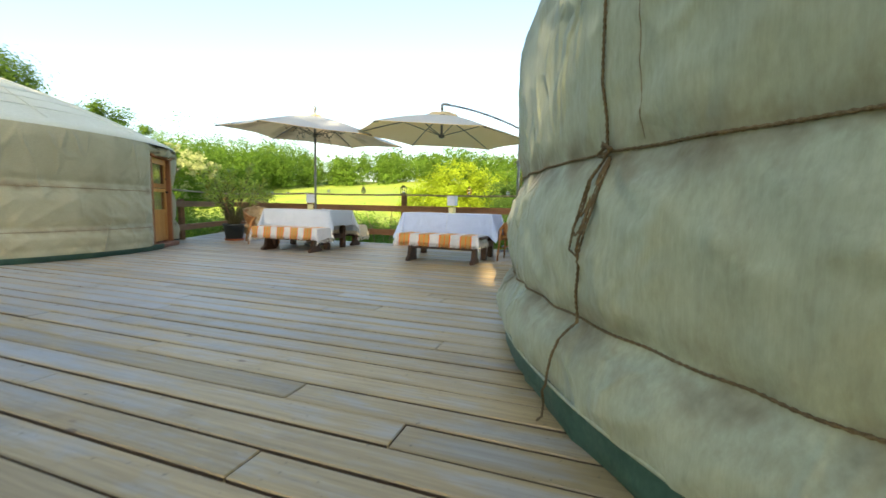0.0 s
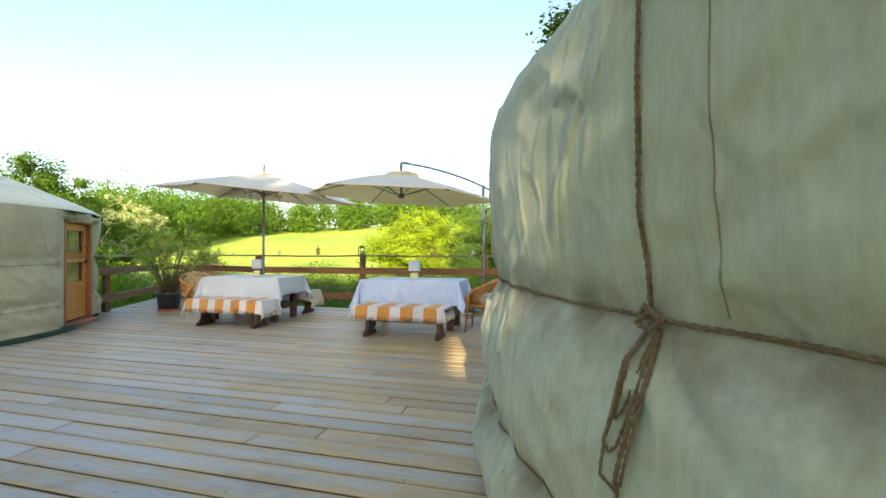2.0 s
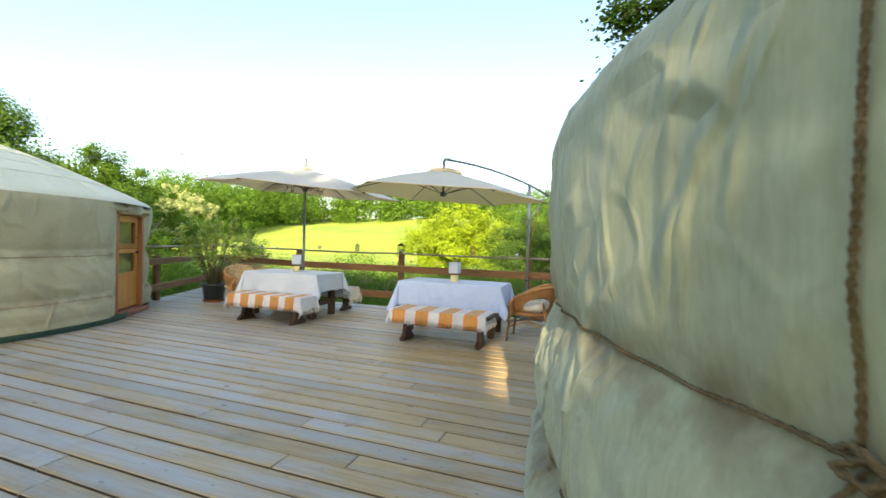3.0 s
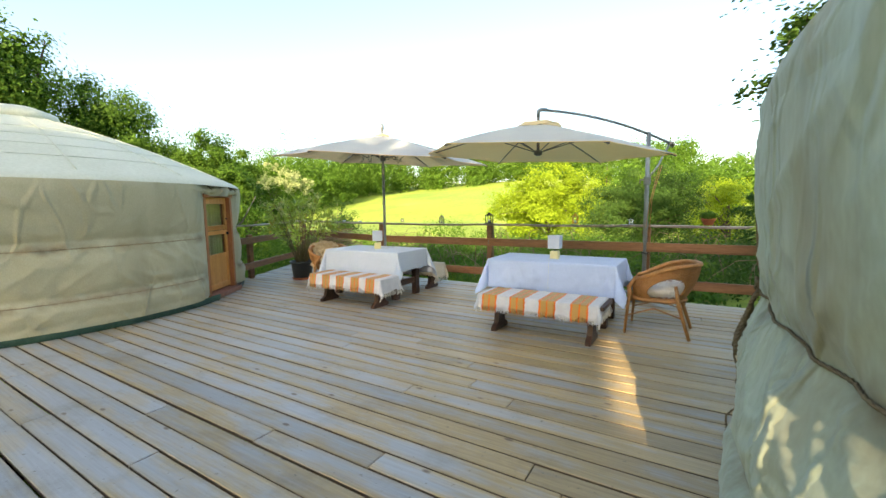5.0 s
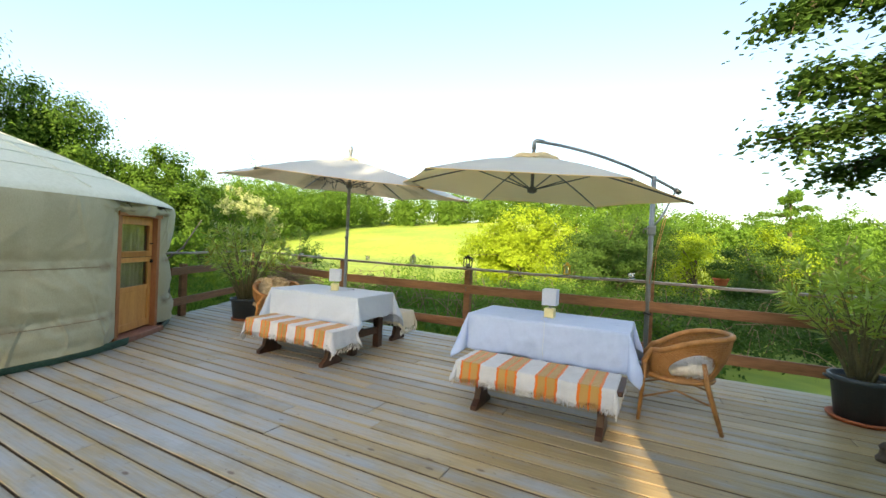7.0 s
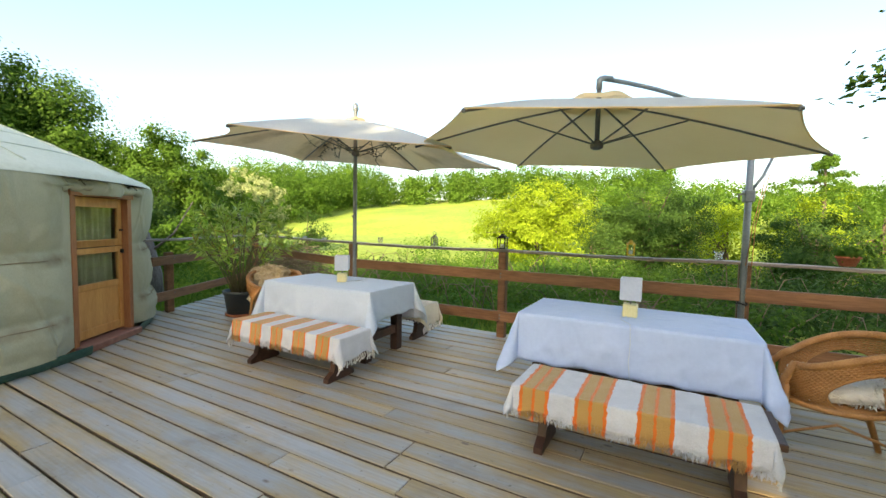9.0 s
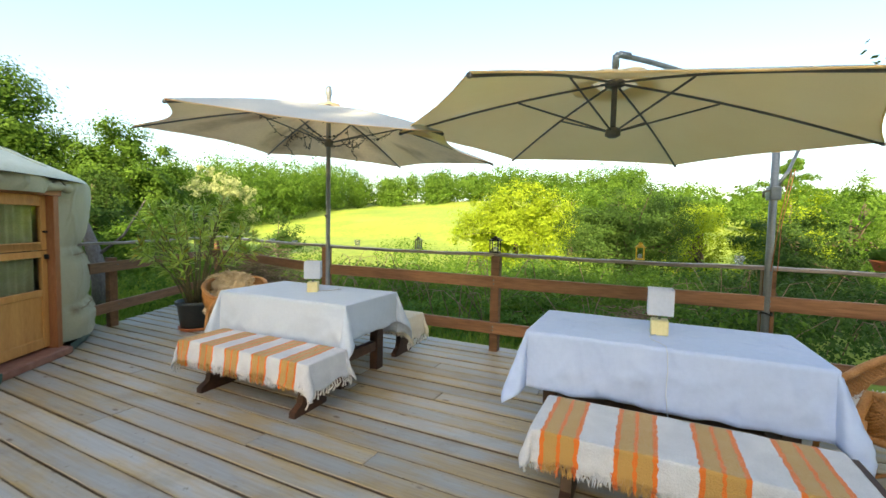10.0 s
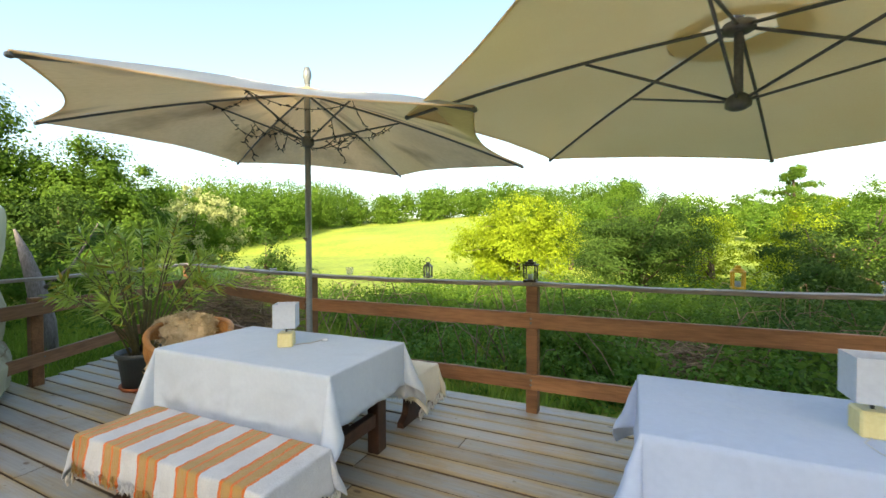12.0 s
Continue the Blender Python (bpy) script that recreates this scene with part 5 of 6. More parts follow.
def fringe(root, hx, hy, ox, z, seed, ends=(-1, 1), length=0.07, oy=0.1):
    rng = random.Random(seed)
    data = []
    for s in ends:
        k = int((hy + oy * 0.8) * 2 / 0.03)
        for i in range(k):
            y = -hy - oy * 0.75 + (2 * hy + oy * 1.5) * (i + 0.5) / k
            ey = max(0, abs(y) - hy)
            yb = max(-hy, min(hy, y))
            d = math.hypot(ox, ey)
            x0 = s * (hx + ox * 0.10 + 0.012)
            y0 = yb + math.copysign(ey * 0.35, y)
            z0 = z - d + 0.006
            ln = length * rng.uniform(0.7, 1.15)
            p = [(x0, y0, z0), (x0 + s * 0.006 + rng.uniform(-0.006, 0.006), y0 + rng.uniform(-0.008, 0.008), z0 - ln * 0.5), (x0 + rng.uniform(-0.012, 0.012), y0 + rng.uniform(-0.014, 0.014), z0 - ln)]
            data.append(tube_data(p, [0.0065, 0.0055, 0.007], 5))
    return data


def throw(x, y, deg, L, ox, oy, material, label, seed, first=0.0, pitch=0.3, bands=5, lift=0.433, half=0.18):
    root = thing("throw", at(x, y, deg), label, "throw", "throws on the benches")
    v, f, uv = cloth_data(L / 2 + 0.01, half, ox, oy, lift + 0.004, 0.022, seed, 0.10, 0.07, 0.22, 0.18)
    uv = [(min(bands - 0.2, max(-0.3, (a - first) / pitch)) + 20, b) for a, b in uv]
    v = [(a, b, c + 0.004 * wob(a, b, seed, 14)) for a, b, c in v]
    cloth_part("blanket", (v, f, uv), material, root, thick=0.007)
    mesh_part("fringe", *joined(fringe(root, L / 2 + 0.01, half, ox, lift, seed, oy=oy)), M_FLUFF, root, "cream twisted wool tassels", True)["kind"] = "stuff"
    # wisps along the long hems
    rng = np.random.default_rng(seed)
    n = 2400
    px = rng.uniform(-L / 2 - 0.02, L / 2 + 0.02, n)
    sd = rng.choice([-1, 1], n)
    py = sd * (half + oy * 0.14 + rng.uniform(0, 0.012, n))
    pz = lift - oy + rng.uniform(-0.02, 0.03, n)
    way = np.column_stack([rng.normal(0, 0.25, n), rng.normal(0, 0.3, n), -np.ones(n)])
    wisps = leaf_part("wool_fringe", np.column_stack([px, py, pz]), 0.046, 0.008, material, root, "wispy wool hem", seed=seed, along=way)
    layer = wisps.data.uv_layers.new(name="UVMap")
    u = np.repeat(np.clip((px - first) / pitch, -0.3, bands - 0.2) + 20, 4)
    layer.data.foreach_set("uv", np.column_stack([u, np.zeros_like(u)]).ravel())
    return root


BA, BB, BC = (-3.12, 7.67, -10.0), (-0.20, 6.955, -11.8), (-2.97, 9.24, -10.0)
bench(*BA, 1.34, "dark-stained trestle bench under a striped throw", half=0.195)
bench(*BB, 1.38, "dark-stained trestle bench under a striped throw", half=0.215)
bench(*BC, 1.42, "dark-stained trestle bench under a cream throw")
throw(*BA, 1.36, 0.19, 0.17, M_THROW, "white wool throw with ochre and orange stripes on the bench", 3, -0.70, 0.288, half=0.205)
throw(-0.225, 6.96, -11.8, 1.30, 0.11, 0.15, M_THROW, "white wool throw with ochre and orange stripes on the bench", 8, -0.60, 0.335, 4, half=0.225)
throw(*BC, 1.40, 0.24, 0.16, M_THROW_PLAIN, "cream wool throw with tassels on the bench", 12)


# ---- lamps on the tables ----
def table_lamp(x, y, deg, sw):
    root = thing("table_lamp", at(x, y, deg, 0.7615), "small lamp with pale yellow cube base and square white shade", "lamp", "lamps on the tables")
    part("base", boxed(-0.052, 0.052, -0.052, 0.052, 0, 0.10, bevel=0.008), M_LAMPBASE, root)
    tube("stem", [(0, 0, 0.10), (0, 0, 0.165)], 0.007, M_GREYTIN, root)
    w, h0, h1, t = 0.074, 0.135, 0.30, 0.003
    bm = bmesh.new()
    for x0, x1, y0, y1 in ((-w, w, -w, -w + t), (-w, w, w - t, w), (-w, -w + t, -w + t, w - t), (w - t, w, -w + t, w - t)):
        box(bm, x0, x1, y0, y1, h0, h1)
    part("shade", bm, M_SHADE, root, "square white fabric shade")
    # its cable with a small switch; one hangs over the table's edge
    if sw < 0:
        tube("cable", [(-0.02, -0.05, 0.006), (-0.06, -0.10, 0.0045), (-0.05, -0.18, 0.0045), (0.0, -0.27, 0.005), (0.02, -0.325, 0.006), (0.025, -0.372, -0.02), (0.03, -0.385, -0.12), (0.025, -0.40, -0.25), (0.04, -0.41, -0.38)], 0.0026, M_SHADE, root, sides=6)
        return root
    pts = [(0.05, 0.0, 0.006)] + [(0.06 + 0.02 * k, sw * (0.012 * k + 0.01 * math.sin(k)), 0.0045) for k in range(1, 9)]
    tube("cable", pts, 0.003, M_CABLE, root, sides=6)
    e = pts[-1]
    part("cable_switch", boxed(e[0], e[0] + 0.05, e[1] - 0.013, e[1] + 0.013, 0.001, 0.02, bevel=0.005), M_SHADE, root, "white cable switch")
    return root


table_lamp(-3.10, 8.42, 22, 1.0)
table_lamp(-0.15, 7.75, -10, -1.0)


# ---- wicker chairs ----
def chair(m, label):
    """A tub chair: bent rim from arm to arm, woven back and seat, four splayed legs. Local -x is its front."""
    root = thing("wicker_armchair", m, label, "chair", "wicker armchairs")
    rim = []
    for k in range(33):
        w = radians(-150 + 300 * k / 32)
        back = max(0.0, math.cos(w / 1.9))
        r = 0.30 + 0.03 * math.cos(w) + 0.02 * max(0.0, math.cos(w)) ** 2
        rim.append(Vector((0.05 + r * math.cos(w) * 1.05, r * math.sin(w) * 1.02, 0.615 + 0.175 * smooth_step(0.25, 1.0, back))))
    rim_path = [Vector((-0.245, rim[0].y * 1.3, 0.36)), Vector((-0.26, rim[0].y * 1.5, 0.52))] + rim + [Vector((-0.26, rim[-1].y * 1.5, 0.52)), Vector((-0.245, rim[-1].y * 1.3, 0.36))]
    tube("rim", rim_path, 0.025, M_WICKER, root, "bound wicker rim", 8)
    seat_z = 0.40
    floor_pts = [Vector((0.02 + 0.255 * math.cos(radians(-150 + 300 * k / 32)), 0.255 * math.sin(radians(-150 + 300 * k / 32)), seat_z)) for k in range(33)]
    weave = []
    n = 56

    def on(u, h):
        i = min(31, int(u * 32))
        fr = u * 32 - i
        a = floor_pts[i].lerp(floor_pts[i + 1], fr)
        b = rim[i].lerp(rim[i + 1], fr)
        p = a.lerp(b, h)
        out = Vector((p.x, p.y, 0)).normalized()
        return p + out * 0.03 * math.sin(h * math.pi)

    def hole(u, h):
        """An oval opening under each arm."""
        q = min(u, 1 - u)
        return ((q - 0.255) / 0.125) ** 2 + ((h - 0.32) / 0.40) ** 2 < 1

    def runs(points):
        out, cur = [], []
        for inside, p in points:
            if inside:
                if len(cur) > 1:
                    out.append(cur)
                cur = []
            else:
                cur.append(p)
        if len(cur) > 1:
            out.append(cur)
        return out

    for k in range(n + 1):
        u = k / n
        for line in runs([(hole(u, h), on(u, h)) for h in np.linspace(0, 1, 15)]):
            tube("stave", line, 0.005, M_WICKER, root, sides=5)
    for row in range(24):
        h = row / 23
        pts = []
        for q in range(121):
            u = q / 120
            p = on(u, h)
            out = Vector((p.x, p.y, 0)).normalized()
            pts.append((hole(u, h), p + out * 0.005 * (1 if (q + row) % 2 else -1)))
        for line in runs(pts):
            weave.append(tube_data(line, 0.0085, 4))
    tagged(mesh_part("woven_back", *joined(weave), M_WICKER, root, "tightly woven wicker back", True), kind="stuff")
    for s in (0, 1):
        ring = []
        for k in range(24):
            w = 2 * math.pi * k / 24
            u = 0.255 + 0.125 * math.cos(w)
            ring.append(on(u if s else 1 - u, max(0.0, 0.32 + 0.40 * math.sin(w))))
        tube("opening_edge", ring, 0.009, M_WICKER, root, sides=6, closed=True)
    # seat of close rods with a bound edge
    rods = []
    for k in range(30):
        y = -0.262 + 0.524 * k / 29
        w = math.sqrt(max(0.0, 0.28 ** 2 - y * y))
        rods.append(tube_data([(-w * 0.95, y, seat_z + 0.004 * (k % 2)), (0.02 + w * 0.9, y, seat_z + 0.004 * (k % 2))], 0.011, 5))
    tagged(mesh_part("seat", *joined(rods), M_WICKER, root, smooth=True), kind="stuff")
    tube("seat_rim", [(0.01 + 0.285 * math.cos(2 * math.pi * k / 28), 0.275 * math.sin(2 * math.pi * k / 28), seat_z - 0.01) for k in range(28)], 0.018, M_WICKER, root, sides=8, closed=True)
    for s in (-1, 1):
        tube("leg", [(-0.25, s * 0.235, 0.50), (-0.262, s * 0.25, 0.30), (-0.285, s * 0.275, 0.0)], [0.017, 0.018, 0.015], M_WICKER, root)
        tube("leg", [(0.20, s * 0.20, 0.56), (0.235, s * 0.225, 0.36), (0.345, s * 0.27, 0.0)], [0.017, 0.022, 0.017], M_WICKER, root)
        tube("brace", [(-0.27, s * 0.255, 0.20), (0.0, s * 0.22, 0.30), (0.27, s * 0.24, 0.22)], 0.009, M_WICKER, root, sides=6)
    return root


CB = at(1.00, 7.50, -12)
chair(CB, "honey-brown wicker tub chair with a white fleece cushion")
CA = at(-4.50, 8.98, 128) @ Matrix.Diagonal((1.1, 1.1, 0.9, 1.0))
chair(CA, "honey-brown wicker tub chair under a tan sheepskin")


def fluffy(name, m, pts_fn, n, material, label, category, hair=0.035, seed=1, core=None):
    """A soft thing: a lumpy body and many short tufts on it."""
    root = thing(name, m, label, category)
    v, f = core
    body = mesh_part("body", v, f, material, root, smooth=True)
    me = body.data
    rng = np.random.default_rng(seed)
    co = np.array([list(p.center) for p in me.polygons])
    nr = np.array([list(p.normal) for p in me.polygons])
    idx = rng.integers(0, len(co), n)
    way = nr[idx] * 0.7 + rng.normal(0, 0.5, (n, 3)) + np.array([0, 0, -0.25])
    c = co[idx] + rng.normal(0, 0.012, (n, 3)) + nr[idx] * hair * 0.3
    leaf_part("fleece", c, hair, hair * 0.28, material, root, seed=seed, along=way)
    return root


def pillow_core(a, b, h, n=22):
    v, f = [], []
    for j in range(n + 1):
        for i in range(2 * n):
            w, p = 2 * math.pi * i / (2 * n), math.pi * j / n - math.pi / 2
            sp = lambda q, e: math.copysign(abs(q) ** e, q)
            x, y, z = a * sp(math.cos(w), 0.5) * sp(math.cos(p), 0.6), b * sp(math.sin(w), 0.5) * sp(math.cos(p), 0.6), h * math.sin(p)
            k = 1 + 0.06 * wob(x, y, z, 9)
            v.append((x * k, y * k, z * k))
    m = 2 * n
    for j in range(n):
        for i in range(m):
            f.append((j * m + i, j * m + (i + 1) % m, (j + 1) * m + (i + 1) % m, (j + 1) * m + i))
    return v, f


fluffy("cushion", CB @ pose(0.04, 0.0, 0.475, 0, -8, 0), None, 2400, M_FLUFF, "white fleece cushion on the wicker chair", "cushion", 0.03, 51, pillow_core(0.23, 0.22, 0.07))


def sheepskin():
    """A hide laid over the chair's seat, back and rim."""
    v, f = [], []
    path = [(-0.20, 0.43), (-0.05, 0.435), (0.12, 0.445), (0.24, 0.49), (0.29, 0.60), (0.32, 0.72), (0.345, 0.80), (0.375, 0.835), (0.41, 0.825), (0.435, 0.78)]
    dense = []
    for (x0, z0), (x1, z1) in zip(path, path[1:]):
        for k in range(4):
            dense.append((x0 + (x1 - x0) * k / 4, z0 + (z1 - z0) * k / 4))
    dense.append(path[-1])
    nu = 24
    for i, (x, z) in enumerate(dense):
        half = 0.195 + 0.035 * math.sin(i * 0.33) + 0.02 * math.sin(i * 1.1)
        for k in range(nu + 1):
            s = 2 * k / nu - 1
            y = half * s
            bend = -0.16 * s * s * half * (1 if z > 0.47 else 0.0)
            v.append((x + bend + 0.03 * wob(i, k, 0, 0.35), y, z + 0.028 * wob(i, k, 4, 0.35) - (0.05 * s * s if z > 0.7 else 0)))
    for i in range(len(dense) - 1):
        for k in range(nu):
            f.append((i * (nu + 1) + k, i * (nu + 1) + k + 1, (i + 1) * (nu + 1) + k + 1, (i + 1) * (nu + 1) + k))
    ob = fluffy("sheepskin", CA @ pose(-0.01, 0.04, 0.01, 0, 0, 4), None, 13000, M_SHEEP, "tan shaggy sheepskin over the wicker chair", "sheepskin", 0.075, 52, (v, f))
    for o in ob.children:
        if o.name.startswith("body"):
            md = o.modifiers.new("thickness", "SOLIDIFY")
            md.thickness = 0.018
    return ob


sheepskin()


# ---- pots and oleanders ----
def oleander(x, y, r, h, stems, spread, tall, seed, label, lean=(0, 0), dish=1.0):
    root = thing("potted_oleander", Matrix.Translation((x, y, 0.0)), label, "potted plant", "potted oleanders")
    turned("saucer", [(r * 0.84 * dish, 0.002), (r * 0.94 * dish, 0.03), (r * 0.93 * dish, 0.045), (r * 0.88 * dish, 0.04), (r * 0.8, 0.02)], M_TERRA, root, "terracotta saucer", 32)
    turned("pot", [(r * 0.80, 0.03), (r * 0.97, h - 0.05), (r * 1.06, h - 0.045), (r * 1.08, h), (r * 1.0, h), (r * 0.96, h - 0.05)], M_POT, root, "black plastic pot", 36)
    for s in (-1, 1):
        tube("handle", [(s * r * 1.02, -0.05, h - 0.05), (s * r * 1.22, -0.03, h - 0.02), (s * r * 1.22, 0.03, h - 0.02), (s * r * 1.02, 0.05, h - 0.05)], 0.012, M_POT, root, sides=6)
    turned("soil", [(0.01, h - 0.02), (r * 0.5, h - 0.03), (r * 0.97, h - 0.045)], M_SOIL, root, sides=20)
    rng = np.random.default_rng(seed)
    cs, ws, ys, yw = [], [], [], []
    for s in range(stems):
        w = rng.uniform(0, 2 * math.pi)
        out = rng.uniform(0.15, 1.0) ** 0.7 * spread
        top = h + (tall - h) * rng.uniform(0.55, 1.0) * (1 - 0.35 * (out / spread) ** 2)
        b = np.array([0.5 * r * math.cos(w) * rng.uniform(0.1, 1), 0.5 * r * math.sin(w) * rng.uniform(0.1, 1), h - 0.05])
        e = np.array([out * math.cos(w) + lean[0], out * math.sin(w) + lean[1], top])
        mid = b * 0.5 + e * 0.5 + np.array([-0.12 * math.cos(w) * out, -0.12 * math.sin(w) * out, 0.12])
        pts = [b * (1 - u) ** 2 + 2 * mid * u * (1 - u) + e * u * u for u in np.linspace(0, 1, 9)]
        tube("stem", [Vector(p) for p in pts], [0.009 * (1.1 - u) + 0.002 for u in np.linspace(0, 1, 9)], M_STEM, root, sides=5)
        for u in np.concatenate([rng.uniform(0.45, 1.0, 20), rng.uniform(0.88, 0.995, 22)]):
            i = min(7, int(u * 8))
            p = pts[i] + (pts[i + 1] - pts[i]) * (u * 8 - i)
            d = pts[i + 1] - pts[i]
            d = d / np.linalg.norm(d)
            k = rng.normal(size=3)
            k = k - d * (k @ d)
            k = k / np.linalg.norm(k)
            way = k * 0.85 + d * rng.uniform(0.3, 1.0) + np.array([0, 0, -0.15])
            way = way / np.linalg.norm(way)
            tgt = (ys, yw) if rng.uniform() < 0.07 else (cs, ws)
            tgt[0].append(p + way * 0.075)
            tgt[1].append(way)
    leaf_part("leaves", cs, 0.155, 0.022, M_OLEANDER, root, seed=seed, along=ws)
    leaf_part("yellowed_leaves", ys, 0.14, 0.024, M_OLEANDER_YELLOW, root, "yellowed leaves", seed=seed + 1, along=yw)
    return root


oleander(-5.37, 9.27, 0.225, 0.38, 40, 0.95, 1.86, 61, "bushy oleander in a black plastic pot on a terracotta saucer", (0.05, 0.05))
oleander(2.72, 8.10, 0.235, 0.42, 40, 0.72, 1.75, 62, "bushy oleander in a black plastic pot on a terracotta saucer", (0.08, 0.1), 1.14)


# ---- sunshades ----
def canopy(root, c, R, offset, rim_z, apex_z, gx, gy, material, vent_r, pull=0.13, n_pan=6):
    """Six panels between ribs with hollow hems; heights tilt by gx, gy a metre. Local origin is c on the deck."""
    tilt = lambda x, y: gx * x + gy * y
    tips = []
    for k in range(n_pan):
        w = radians(offset + 60 * k)
        x, y = R * math.cos(w), R * math.sin(w)
        tips.append(Vector((x, y, rim_z + tilt(x, y))))
    apex = Vector((0, 0, apex_z))
    s0 = vent_r / R
    ns, na = 12, 14
    for k in range(n_pan):
        a, b = tips[k], tips[(k + 1) % n_pan]
        verts, faces = [], []
        for i in range(ns + 1):
            s = s0 + (1 - s0) * i / ns
            for j in range(na + 1):
                t = j / na
                bow = 4 * t * (1 - t)
                e = a.lerp(b, t)
                e = e.lerp(Vector((0, 0, e.z)), pull * bow) + Vector((0, 0, 0.02 * bow))
                p = apex.lerp(e, s)
                p.z += 0.03 * math.sin(s * math.pi) - 0.02 * bow * s * (1 - 0.5 * s) + 0.004 * wob(p.x, p.y, k, 4)
                verts.append(p)
        for i in range(ns):
            for j in range(na):
                q = i * (na + 1) + j
                faces.append((q, q + 1, q + na + 2, q + na + 1))
        panel = mesh_part("canopy_panel", verts, faces, material, root, smooth=True)
        layer = panel.data.uv_layers.new(name="UVMap")
        for lp, loop in enumerate(panel.data.loops):
            i, j = divmod(loop.vertex_index, na + 1)
            layer.data[lp].uv = (k * 1.7 + j / na, i / ns)
        # a second sheet whose pale blue colour carries the sky light on the top
        mesh_part("canopy_top", [v + Vector((0, 0, 0.005)) for v in verts], faces, M_SKYLIT_TOP, root, "faded upper side of the fabric with sky light in its colour", True)
        # hem pocket
        tube("hem", [verts[ns * (na + 1) + j] for j in range(na + 1)], 0.006, material, root, sides=5)
    return tips, apex


def rib_point(apex, tip, s):
    p = apex.lerp(tip, s)
    return p + Vector((0, 0, 0.03 * math.sin(s * math.pi) - 0.018))


def ribs(root, tips, apex, hub, strut_at):
    for tip in tips:
        tube("rib", [rib_point(apex, tip, s) for s in np.linspace(0.02, 1.0, 9)], 0.0085, M_RIB, root, sides=6)
        tube("strut", [hub, rib_point(apex, tip, strut_at) - Vector((0, 0, 0.008))], 0.0072, M_RIB, root, sides=6)
        part("rib_end", boxed(tip.x - 0.013, tip.x + 0.013, tip.y - 0.013, tip.y + 0.013, tip.z - 0.027, tip.z - 0.004, bevel=0.006), M_RIB, root)


def vent(root, apex, r, drop, material, offset, name="vent"):
    v, f = [], []
    n = 36
    for q, (rr, z) in enumerate(((0.03, 0.035), (r * 0.5, 0.026), (r, 0.0), (r * 1.18, -drop))):
        for k in range(n):
            w = 2 * math.pi * k / n + radians(offset)
            v.append((rr * math.cos(w), rr * math.sin(w), apex.z + z + 0.01 * (q > 1) * math.cos(6 * w)))
    for q in range(3):
        for k in range(n):
            k2 = (k + 1) % n
            f.append((q * n + k, q * n + k2, (q + 1) * n + k2, (q + 1) * n + k))
    mesh_part(name, v, f, material, root, "tan vent cap", True)


def sunshade_pole():
    root = thing("market_umbrella", at(-3.21, 8.89, 0), "open beige market umbrella with stained fabric and string lights", "umbrella")
    tips, apex = canopy(root, None, 1.86, 26, 2.27, 2.70, -0.068, 0.026, M_SUNSHADE_WORN, 0.16, pull=0.10)
    hub = Vector((0, 0, 2.30))
    ribs(root, tips, apex, hub, 0.40)
    tube("pole", [(0, 0, 0.03), (0, 0, 1.2), (0, 0, 2.76)], 0.024, M_METAL, root, sides=14)
    turned("hub", [(0.035, 2.26), (0.05, 2.28), (0.05, 2.32), (0.035, 2.34)], M_RIB, root, sides=14)
    turned("finial", [(0.022, 2.72), (0.024, 2.80), (0.034, 2.815), (0.034, 2.86), (0.02, 2.90), (0.004, 2.905)], M_METAL, root, sides=14)
    vent(root, apex, 0.12, 0.03, M_SUNSHADE_WORN, 26)
    turned("base", [(0.24, 0.002), (0.24, 0.05), (0.08, 0.08), (0.05, 0.30), (0.03, 0.30)], M_POT, root, "dark round umbrella foot", 28)
    tube("crank", [(0.0, -0.03, 1.52), (0.0, -0.07, 1.52), (0.03, -0.08, 1.50)], 0.008, M_RIB, root, sides=6)
    # string of small lights looped between struts
    rng = random.Random(9)
    data, bulbs = [], []
    for k in range(6):
        a, b = tips[k], tips[(k + 1) % 6]
        for q in range(2):
            p0 = hub.lerp(rib_point(apex, a, 0.40), 0.55 + 0.4 * q) - Vector((0, 0, 0.01))
            p1 = hub.lerp(rib_point(apex, b, 0.40), 0.35 + 0.5 * q) - Vector((0, 0, 0.01))
            sag = rng.uniform(0.05, 0.16)
            line = [p0.lerp(p1, t) - Vector((0, 0, sag * 4 * t * (1 - t))) for t in np.linspace(0, 1, 16)]
            data.append(tube_data(line, 0.0028, 4))
            for p in line[1:-1]:
                d = Vector((rng.uniform(-1, 1), rng.uniform(-1, 1), rng.uniform(-1, 0.4))).normalized()
                bulbs.append(tube_data([p, p + d * 0.03], [0.004, 0.0035], 4))
    for p0, ln in ((tips[4].lerp(hub, 0.66), 0.22), (tips[5].lerp(hub, 0.70), 0.20)):
        line = [p0 + Vector((0.02 * math.sin(t * 9), 0.02 * math.cos(t * 7), -ln * t)) for t in np.linspace(0, 1, 10)]
        data.append(tube_data(line, 0.0028, 4))
        for p in line[1:]:
            d = Vector((rng.uniform(-1, 1), rng.uniform(-1, 1), rng.uniform(-1, 0.4))).normalized()
            bulbs.append(tube_data([p, p + d * 0.03], [0.004, 0.0035], 4))
    lights = mesh_part("light_cable", *joined(data), M_BLACK, root, "dark cable of unlit string lights")
    lights["kind"] = "stuff"
    mesh_part("bulb_chain", *joined(bulbs), M_BLACK, lights)["kind"] = "stuff"
    return root


